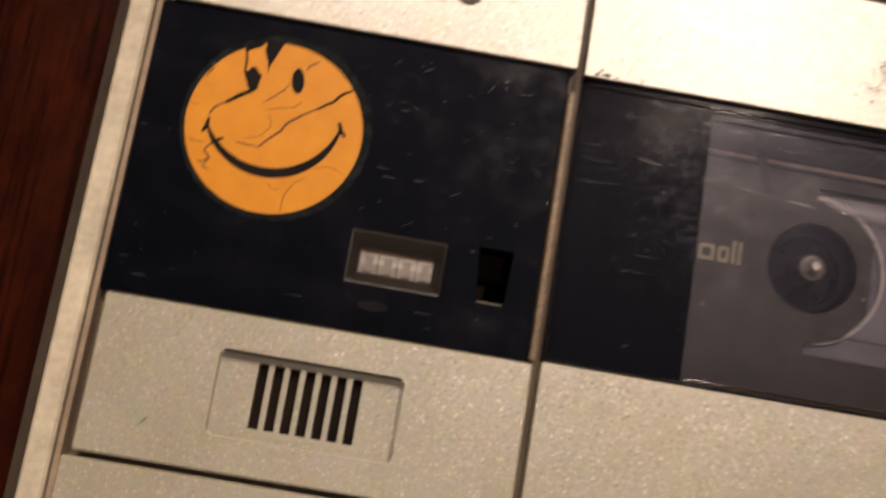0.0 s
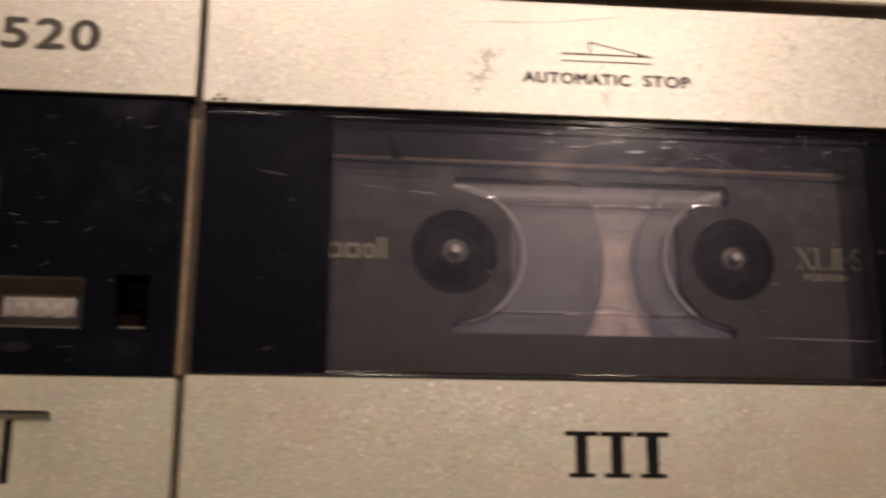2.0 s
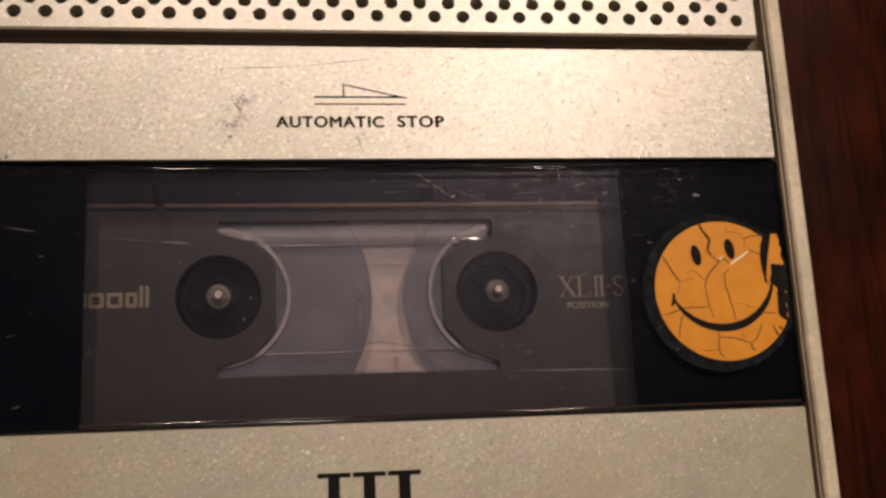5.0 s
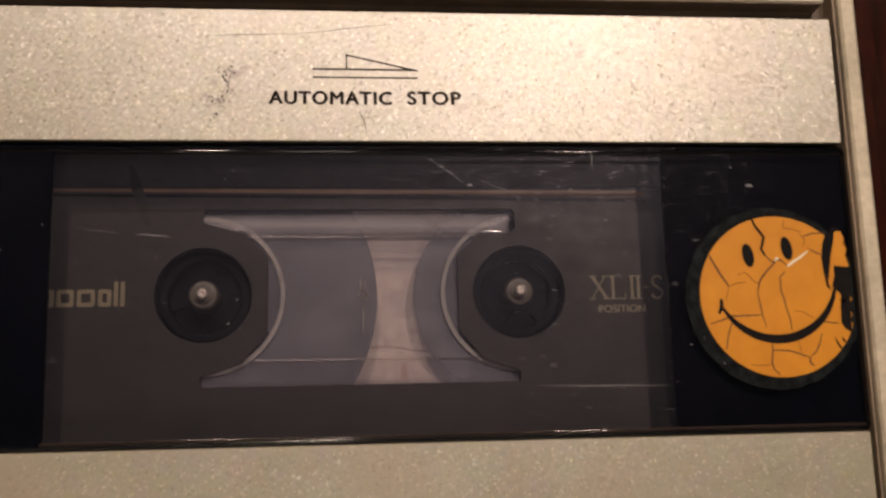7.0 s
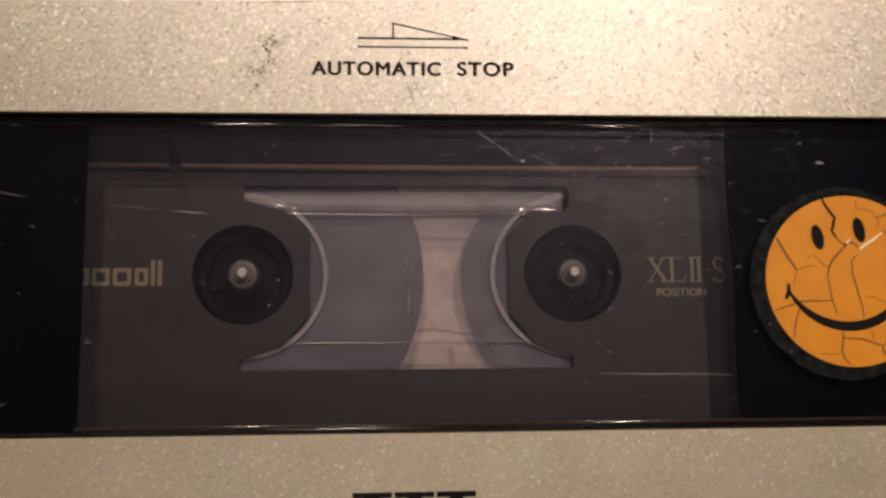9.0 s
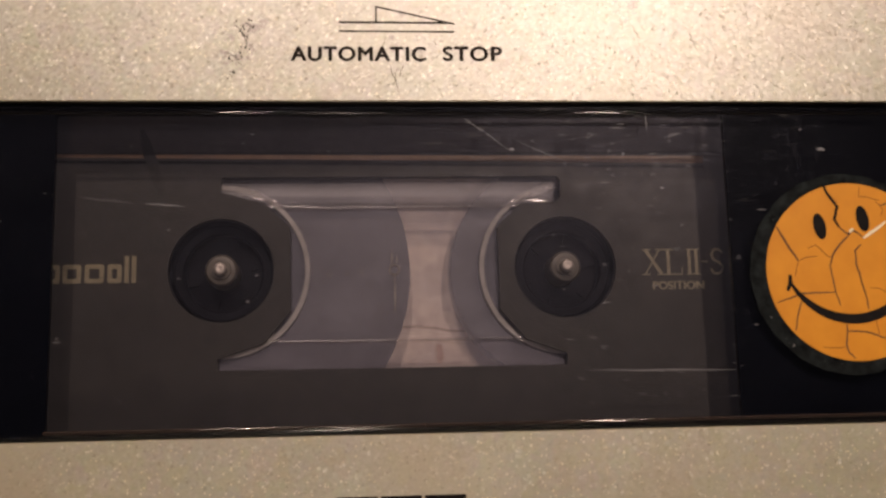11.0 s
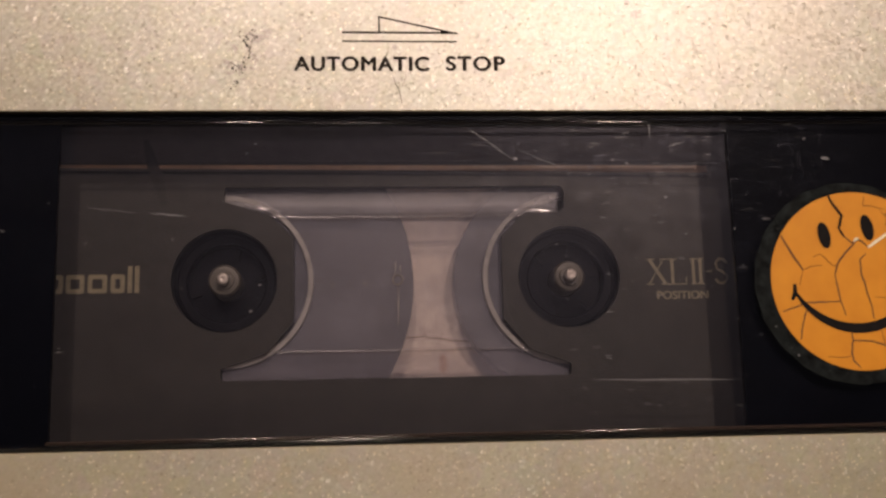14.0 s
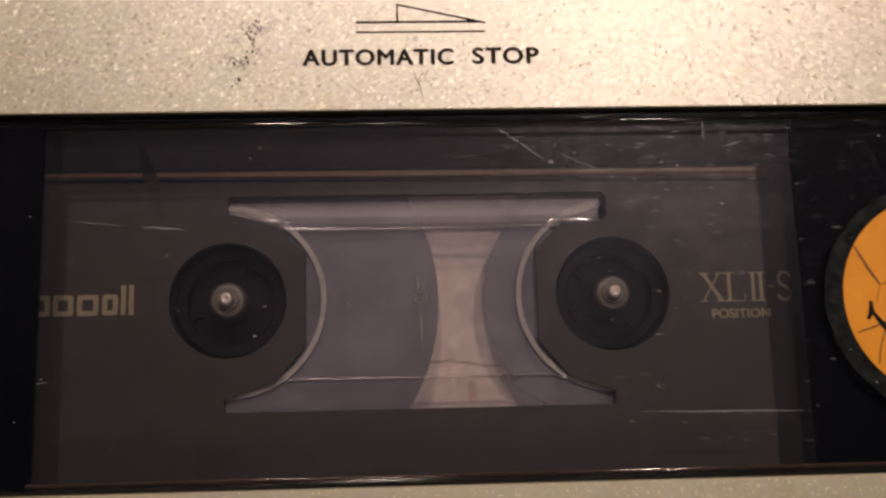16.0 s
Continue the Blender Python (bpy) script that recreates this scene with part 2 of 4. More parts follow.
STEP_CLEAR = clear_plastic("thin_clear_step", 0.012, 0.15, (0.5, 0.5, 0.52))
HAZY_BAND = clear_plastic("hazy_cassette_plastic", 0.23, 0.45, (0.50, 0.49, 0.53), polish=0.012)
INK = plain_plastic("black_ink", (0.007, 0.006, 0.006), 0.6, 0.1, spread=0.3)
PRINT = plain_plastic("dark_brown_print", (0.018, 0.014, 0.011), 0.6, 0.1, grain=1800, spread=0.5)
GREY_INK = plain_plastic("grey_printed_ink", (0.06, 0.055, 0.045), 0.55, 0.3, spread=0.35)
LIP = plain_plastic("pale_vinyl_edge", (0.92, 0.84, 0.62), 0.25)
ORANGE = orange_vinyl("orange_vinyl")
CRACK = plain_plastic("brown_crack", (0.10, 0.038, 0.010), 0.7)
FINE_CRACK = plain_plastic("fine_brown_crack", (0.31, 0.115, 0.012), 0.6, 0.2)
GLUE = plain_plastic("dark_glue_film", (0.0095, 0.0125, 0.0135), 0.6, 0.05, grain=800, spread=0.95, relief=0.3)
SHELL = plain_plastic("dark_grey_shell", (0.019, 0.0168, 0.0145), 0.5, 0.35)
LIFTED_BROWN = plain_plastic("lifted_brown_shell", (0.056, 0.044, 0.042), 0.5, 0.3)
DARK_STRIPE = plain_plastic("dark_stripe_brown", (0.0165, 0.0138, 0.0125), 0.5, 0.3)
GOLD = plain_plastic("dull_gold_print", (0.21, 0.12, 0.064), 0.45)
OLIVE = plain_plastic("olive_gold_print", (0.20, 0.175, 0.11), 0.5)
TAPE = plain_plastic("dark_brown_tape", (0.062, 0.055, 0.060), 0.35, 0.4, spread=0.05)
HUB = plain_plastic("black_hub_plastic", (0.008, 0.008, 0.010), 0.5, 0.06)
CREASE = plain_plastic("brown_crease", (0.42, 0.33, 0.26), 0.6)
STAIN = plain_plastic("pink_stain", (0.72, 0.50, 0.40), 0.6)
LINER = plain_plastic("pinkish_slip_sheet", (0.92, 0.77, 0.66), 0.6)
FROST = plain_plastic("frosted_white_plastic", (0.34, 0.325, 0.32), 0.45)
FADED = plain_plastic("faded_digit_ink", (0.23, 0.21, 0.19), 0.6)
WHITE = plain_plastic("counter_white", (0.30, 0.28, 0.25), 0.3)
BEZEL = plain_plastic("grey_bezel", (0.10, 0.09, 0.075), 0.45)
WOOD = varnished_wood("dark_red_varnished_wood")
WALL = plain_plastic("warm_wall_paint", (0.66, 0.60, 0.52), 0.9, 0.2, grain=60, spread=0.05)
CEILING = plain_plastic("ceiling_paint", (0.034, 0.041, 0.062), 0.9, 0.2, grain=60, spread=0.05)
FLOOR = plain_plastic("floor_boards", (0.22, 0.15, 0.09), 0.5, grain=30)
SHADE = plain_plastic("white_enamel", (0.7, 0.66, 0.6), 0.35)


def steel():
    n = Nodes("spindle_steel", (0.48, 0.44, 0.41), 0.5, 0.6)
    n.bump(n.noise(2500, 2.0), 0.2, 0.00005)
    return n.mat


STEEL = steel()


# ---- mesh helpers: shapes in millimetres, z from the recorder's face ----
def thing(name, label, category, at=(0, 0, 0), group=""):
    ob = new(name)
    ob.empty_display_size = 0.02
    ob.location = at
    return tagged(ob, label, category, group)


def place(ob):
    """Where a thing or part stands, up through its parents."""
    m = Matrix.Translation(ob.location)
    return place(ob.parent) @ m if ob.parent else m


def part(name, bm, material, parent=None, label="", raw=False, smooth=False):
    """Links a bmesh, in millimetres from the face's datum, as one mesh object under its thing or part."""
    if not raw:
        bmesh.ops.transform(bm, matrix=Matrix.Translation((0, 0, TOP)) @ Matrix.Scale(MM, 4), verts=bm.verts)
    bmesh.ops.recalc_face_normals(bm, faces=bm.faces)
    me = bpy.data.meshes.new(name)
    for f in bm.faces:
        f.smooth = smooth and len(f.verts) < 8
    if parent is not None:
        bmesh.ops.transform(bm, matrix=place(parent).inverted(), verts=bm.verts)
    bm.to_mesh(me)
    bm.free()
    me.materials.append(material)
    ob = new(name, me)
    ob.parent = parent
    return tagged(ob, label) if label else ob


def rrect(x0, x1, y0, y1, r=0.0, n=5):
    """The outline of a rectangle with rounded corners."""
    if r <= 0:
        return [(x0, y0), (x1, y0), (x1, y1), (x0, y1)]
    pts = []
    for cx, cy, a in ((x1 - r, y0 + r, -90), (x1 - r, y1 - r, 0), (x0 + r, y1 - r, 90), (x0 + r, y0 + r, 180)):
        for k in range(n + 1):
            b = radians(a + 90 * k / n)
            pts.append((cx + r * math.cos(b), cy + r * math.sin(b)))
    return pts


def circle(cx, cy, r, n=24, start=0.0, sweep=360.0):
    full = abs(sweep) >= 360
    return [(cx + r * math.cos(radians(start + sweep * k / (n if full else n - 1))), cy + r * math.sin(radians(start + sweep * k / (n if full else n - 1)))) for k in range(n)]


def wall(bm, upper, lower):
    for k in range(len(upper)):
        bm.faces.new((upper[k - 1], upper[k], lower[k], lower[k - 1]))


def plate(bm, box, z0, z1, holes=(), bevel=0.25, r=0.0):
    """A flat plate with rounded corners, softened upper edges and holes cut right through."""
    x0, x1, y0, y1 = box
    n = len(rrect(*box, max(r, bevel * 2)))
    mid = [bm.verts.new((*p, z1 - bevel)) for p in rrect(x0, x1, y0, y1, max(r, bevel * 2))]
    low = [bm.verts.new((*p, z0)) for p in rrect(x0, x1, y0, y1, max(r, bevel * 2))]
    top = [bm.verts.new((*p, z1)) for p in rrect(x0 + bevel, x1 - bevel, y0 + bevel, y1 - bevel, max(r - bevel, bevel))]
    wall(bm, mid, low)
    wall(bm, top, mid)
    rings = [top]
    for hole in holes:
        up = [bm.verts.new((*p, z1)) for p in hole]
        down = [bm.verts.new((*p, z0)) for p in hole]
        wall(bm, up, down)
        rings.append(up)
    edges = []
    for ring in rings:
        for k in range(len(ring)):
            edges.append(bm.edges.get((ring[k - 1], ring[k])) or bm.edges.new((ring[k - 1], ring[k])))
    bmesh.ops.triangle_fill(bm, use_beauty=True, edges=edges)
    return bm


def prism(bm, pts, z0, z1, bevel=0.0):
    """An outline pulled up from z0 to z1; bevel shrinks its upper edge a little towards the middle."""
    cx, cy = sum(p[0] for p in pts) / len(pts), sum(p[1] for p in pts) / len(pts)
    low = [bm.verts.new((*p, z0)) for p in pts]
    mid = [bm.verts.new((*p, z1 - bevel)) for p in pts] if bevel else None
    size = max(math.hypot(p[0] - cx, p[1] - cy) for p in pts)
    k = 1 - bevel / size
    top = [bm.verts.new((cx + (p[0] - cx) * k, cy + (p[1] - cy) * k, z1)) for p in pts]
    if mid:
        wall(bm, mid, low)
        wall(bm, top, mid)
    else:
        wall(bm, top, low)
    bm.faces.new(top)
    bm.faces.new(low[::-1])
    return bm


def ribbon(bm, pts, width, z0, z1, taper=0.0):
    """A flat strip along a line of points; taper thins it towards both ends."""
    left, right = [], []
    for k, p in enumerate(pts):
        a, b = pts[max(k - 1, 0)], pts[min(k + 1, len(pts) - 1)]
        d = math.hypot(b[0] - a[0], b[1] - a[1]) or 1
        nx, ny = -(b[1] - a[1]) / d, (b[0] - a[0]) / d
        u = k / (len(pts) - 1)
        w = width / 2 * (1 - taper * (2 * u - 1) ** 2)
        left.append((p[0] + nx * w, p[1] + ny * w))
        right.append((p[0] - nx * w, p[1] - ny * w))
    tops = [bm.verts.new((*p, z1)) for p in left], [bm.verts.new((*p, z1)) for p in right]
    lows = [bm.verts.new((*p, z0)) for p in left], [bm.verts.new((*p, z0)) for p in right]
    for k in range(len(pts) - 1):
        bm.faces.new((tops[0][k], tops[0][k + 1], tops[1][k + 1], tops[1][k]))
        bm.faces.new((tops[0][k], lows[0][k], lows[0][k + 1], tops[0][k + 1]))
        bm.faces.new((tops[1][k], tops[1][k + 1], lows[1][k + 1], lows[1][k]))
    return bm


def lathe(bm, cx, cy, profile, n=32, caps=True):
    """Turns a profile of (radius, z) round a point of the face."""
    rings = [[bm.verts.new((cx + r * math.cos(2 * math.pi * k / n), cy + r * math.sin(2 * math.pi * k / n), z)) for k in range(n)] for r, z in profile]
    for a, b in zip(rings, rings[1:]):
        wall(bm, a, b)
    if caps:
        bm.faces.new(rings[0])
        bm.faces.new(rings[-1][::-1])
    return bm


def lettering(words, x0, x1, y, height, z, material, parent, name="lettering", label="", bold=0.0, spacing=1.0):
    """Words in the built-in font, fitted between x0 and x1 on the baseline y, laid on the face."""
    cu = bpy.data.curves.new(name, "FONT")
    cu.body, cu.size, cu.extrude, cu.space_character = words, 1.0, 0.0, spacing
    ob = bpy.data.objects.new(name, cu)
    scene.collection.objects.link(ob)
    me = bpy.data.meshes.new_from_object(ob.evaluated_get(bpy.context.evaluated_depsgraph_get()))
    bpy.data.objects.remove(ob)
    bpy.data.curves.remove(cu)
    bm = bmesh.new()
    bm.from_mesh(me)
    bpy.data.meshes.remove(me)
    lo = [min(v.co[k] for v in bm.verts) for k in (0, 1)]
    hi = [max(v.co[k] for v in bm.verts) for k in (0, 1)]
    for v in bm.verts:
        v.co = (x0 + (v.co.x - lo[0]) / (hi[0] - lo[0]) * (x1 - x0), y + (v.co.y - lo[1]) / (hi[1] - lo[1]) * height, z)
    flat = bm.faces[:]
    for k, shift in enumerate(((-bold, 0), (bold, 0), (0, bold * 0.7), (0, -bold * 0.7)) if bold else ()):
        twin = bmesh.ops.duplicate(bm, geom=flat)["geom"]
        for v in twin:
            if isinstance(v, bmesh.types.BMVert):
                v.co += Vector((*shift, 0.006 * (k + 1)))
    for v in bm.verts:
        v.co.z += 0.02
    return part(name, bm, material, parent, label)


# ---- the room: plain walls that close the place ----
def room_slab(name, x0, x1, y0, y1, z0, z1, material, label):
    bm = bmesh.new()
    bmesh.ops.create_cube(bm, size=1, matrix=Matrix.Translation(((x0 + x1) / 2, (y0 + y1) / 2, (z0 + z1) / 2)) @ Matrix.Diagonal((x1 - x0, y1 - y0, z1 - z0, 1)))
    return tagged(part(name, bm, material, raw=True), label, kind="structure")


room_slab("floor", -2.2, 2.2, -2.0, 2.4, -0.80, -0.74, FLOOR, "dark brown wooden room floor")
room_slab("ceiling", -2.2, 2.2, -2.0, 2.4, 2.4, 2.45, CEILING, "plain blue-grey painted ceiling")
room_slab("wall_west", -2.3, -2.2, -2.0, 2.4, -0.8, 2.45, WALL, "plain warm beige wall")
room_slab("wall_east", 2.2, 2.3, -2.0, 2.4, -0.8, 2.45, WALL, "plain warm beige wall")
room_slab("wall_south", -2.3, 2.3, -2.1, -2.0, -0.8, 2.45, WALL, "plain warm beige wall")
room_slab("wall_north", -2.3, 2.3, 2.4, 2.5, -0.8, 2.45, WALL, "plain warm beige wall")


def ceiling_lamp(x, y, z):
    lamp = thing("ceiling_lamp", "bare bulb in a white holder hanging from the ceiling", "lamp", (x, y, 2.4), "ceiling lamps")
    bm = bmesh.new()
    lathe(bm, x, y, [(0.05, 2.399), (0.048, 2.38), (0.006, 2.37), (0.006, z + 0.18), (0.022, z + 0.17), (0.022, z + 0.11), (0.02, z + 0.105)], 24)
    part("lamp_holder", bm, SHADE, lamp, raw=True, smooth=True)


ceiling_lamp(*LAMP)
ceiling_lamp(*LAMP_2)
# unseen holder added for the southern fill light
ceiling_lamp(*FILL_LAMP)


def table():
    ob = thing("table", "dark red-brown varnished wooden table", "table", (0, 0, -0.74))
    bm = bmesh.new()
    bmesh.ops.create_cube(bm, size=1, matrix=Matrix.Translation((0, 0.05, -0.014)) @ Matrix.Diagonal((1.3, 0.8, 0.028, 1)))
    bmesh.ops.bevel(bm, geom=bm.edges[:], offset=0.004, segments=2, affect="EDGES")
    part("tabletop", bm, WOOD, ob, raw=True)
    for sx in (-1, 1):
        for sy in (-1, 1):
            bm = bmesh.new()
            bmesh.ops.create_cube(bm, size=1, matrix=Matrix.Translation((sx * 0.58, 0.05 + sy * 0.34, -0.384)) @ Matrix.Diagonal((0.06, 0.06, 0.712, 1)))
            bmesh.ops.bevel(bm, geom=bm.edges[:], offset=0.004, segments=2, affect="EDGES")
            part("leg", bm, WOOD, ob, raw=True)


table()

# ---- the cassette recorder ----
H = TOP / MM
LEFT, RIGHT, FRONT, BACK = -106.7, 80.75, -100.0, 62.0
Y_GRILLE, Y_UPPER, Y_BLACK, Y_LOWER, Y_SEAM = 15.4, 12.95, -4.5, -44.15, -64.3
Y_LID_UPPER, Y_LID_LOWER = -4.95, -43.7
recorder = thing("cassette_recorder", "silver and black portable cassette recorder lying on the table", "cassette recorder")


def case():
    # outer shell: sides that draw in towards the table, and an inner floor
    bm = bmesh.new()
    outer = [rrect(LEFT + a, RIGHT - a, FRONT + a, BACK - a, 4) for a in (3.0, 0.0, -3.2, -3.4, -1.0)]
    levels = (-H, -H + 3, -14, -6.5, -2.6)
    rings = [[bm.verts.new((*p, z)) for p in pts] for pts, z in zip(outer, levels)]
    for a, b in zip(rings, rings[1:]):
        wall(bm, b, a)
    bm.faces.new(rings[0])
    body = part("case", bm, CASE_SIDE, recorder, "grey-brown plastic body")
    # light rim that stands round the face
    bm = bmesh.new()
    loops = [
        [(x, y, -2.6) for x, y in rrect(LEFT - 0.4, RIGHT + 0.4, FRONT, BACK, 4)],
        [(x, y, 0.2) for x, y in rrect(LEFT, RIGHT, FRONT + 0.4, BACK - 0.4, 3.6)],
        [(x, y, 0.6) for x, y in rrect(LEFT + 0.4, RIGHT - 0.4, FRONT + 0.8, BACK - 0.8, 3.2)],
        [(x, y, 0.6) for x, y in rrect(LEFT + 2.8, RIGHT - 2.0, FRONT + 3, BACK - 3, 1.6)],
        [(x, y, 0.2) for x, y in rrect(LEFT + 3.1, RIGHT - 2.3, FRONT + 3.3, BACK - 3.3, 1.4)],
        [(x, y, -3.0) for x, y in rrect(LEFT + 3.1, RIGHT - 2.3, FRONT + 3.3, BACK - 3.3, 1.4)],
    ]
    rings = [[bm.verts.new(p) for p in loop] for loop in loops]
    for a, b in zip(rings, rings[1:]):
        wall(bm, b, a)
    part("rim", bm, RIM, body, "beige plastic rim round the face")
    # thin inner ledge along the rim
    bm = bmesh.new()
    loops = [
        [(x, y, -3.0) for x, y in rrect(LEFT + 3.35, RIGHT - 2.5, FRONT + 3.7, BACK - 3.7, 1.2)],
        [(x, y, -0.5) for x, y in rrect(LEFT + 3.35, RIGHT - 2.5, FRONT + 3.7, BACK - 3.7, 1.2)],
        [(x, y, -0.5) for x, y in rrect(LEFT + 4.0, RIGHT - 2.75, FRONT + 5, BACK - 5, 1.0)],
        [(x, y, -3.6) for x, y in rrect(LEFT + 4.0, RIGHT - 2.75, FRONT + 5, BACK - 5, 1.0)],
    ]
    rings = [[bm.verts.new(p) for p in loop] for loop in loops]
    for a, b in zip(rings, rings[1:]):
        wall(bm, b, a)
    part("inner_ledge", bm, GROOVE, body, "narrow tan ledge inside the rim")
    # tray under the panels, open where the tape lies
    bm = bmesh.new()
    plate(bm, (LEFT + 1, RIGHT - 1, FRONT + 1, BACK - 1), -4.4, -3.4, [rrect(-42, 70, -62, 9, 2), rrect(-57, -50.5, -39, -29.6, 0.5)], 0.1)
    part("tray", bm, TRAY, body, "tan plastic tray under the panels")
    bm = bmesh.new()
    plate(bm, (-44, 72, -62.5, 10), -24.0, -20.0, (), 0.3)
    part("tape_well", bm, DARK, body, "black floor of the tape well")
    for box in ((-44, -42, -62.5, 10), (70, 72, -62.5, 10), (-42, 70, -64.5, -62), (-42, 70, 9, 11)):
        part("well_wall", plate(bmesh.new(), box, -20.5, -4.5, (), 0.2), DARK, body)


case()


def grille():
    holes = []
    step = 4.45
    for row in range(14):
        for k in range(41):
            x = 73.3 - step * k - (step / 2 if row % 2 else 0)
            if x > -99:
                holes.append(circle(x, 18.1 + row * step / 2, 1.03, 14))
    bm = bmesh.new()
    plate(bm, (-100.8, 76.7, Y_GRILLE, 57.5), -3.3, 0.0, holes, 0.25)
    g = part("speaker_grille", bm, SILVER, recorder, "silver perforated speaker grille")
    bm = bmesh.new()
    plate(bm, (-100.5, 76.4, Y_GRILLE + 0.4, 57.2), -4.3, -3.35, (), 0.05)
    part("speaker_cloth", bm, PIT, g, "speaker cloth behind the holes, blackened for their shade")
    part("grille_lip", plate(bmesh.new(), (-100.6, 76.5, Y_GRILLE - 0.14, Y_GRILLE - 0.02), -3.3, -0.25, (), 0.02), TRAY, g, "brown plastic edge under the grille")


grille()


def left_panel():
    bm = bmesh.new()
    plate(bm, (-101.6, -46.95, Y_BLACK + 0.2, Y_UPPER), -0.18, 0.0, (), 0.1)
    upper = part("upper_strip", bm, SILVER, recorder, "silver flake strip")
    lettering("SL", -86.6, -77.3, 2.0, 4.75, 0.0, GREY_INK, upper, bold=0.26, spacing=1.14)
    lettering("520", -74.2, -61.0, 2.0, 4.55, 0.0, GREY_INK, upper, bold=0.26, spacing=1.14)
    part("strip_core", plate(bmesh.new(), (-101.5, -47.05, Y_BLACK + 0.22, Y_UPPER - 0.05), -3.3, -0.2, (), 0.02), BEZEL_DARK, upper, "dark block under the strip")
    # lower strip with the sunken microphone grating
    bm = bmesh.new()
    plate(bm, (-101.5, -46.95, Y_SEAM + 0.35, Y_LOWER), -3.3, 0.0, [rrect(-86.0, -62.6, -59.5, -48.7, 1.0)], 0.22)
    lower = part("lower_strip", bm, SILVER, recorder, "silver flake strip with a sunken microphone grating")
    part("scratch", ribbon(bmesh.new(), [(-93.9, -59.6), (-93.6, -59.2), (-93.2, -58.7)], 0.16, -0.01, 0.012, 0.7), INK, lower)
    slots = [rrect(-81.1 + 2.0 * k, -79.8 + 2.0 * k, -58.0, -49.75, 0.1, 2) for k in range(7)]
    bm = bmesh.new()
    plate(bm, (-86.4, -62.2, -59.9, -48.3), -3.0, -1.6, slots, 0.02)
    # dark strip stands in for the shadow under the recess's upper edge
    part("recess_shade_strip", plate(bmesh.new(), (-85.6, -63.0, -49.05, -48.72), -1.58, -0.12, (), 0.02), BEZEL_DARK, lower, "dark strip standing for shade at the recess's upper wall")
    grating = part("microphone_grating", bm, SILVER, lower, "sunken grating with seven upright slots")
    bm = bmesh.new()
    plate(bm, (-84.0, -64.0, -59.2, -49.0), -3.36, -3.1, (), 0.05)
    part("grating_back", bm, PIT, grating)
    # front edge panel below the seam
    bm = bmesh.new()
    plate(bm, (-102.6, 77.2, -95.5, Y_SEAM - 0.45), -3.3, 0.0, (), 0.25)
    part("front_panel", bm, SILVER, recorder, "silver flake panel along the front")


left_panel()


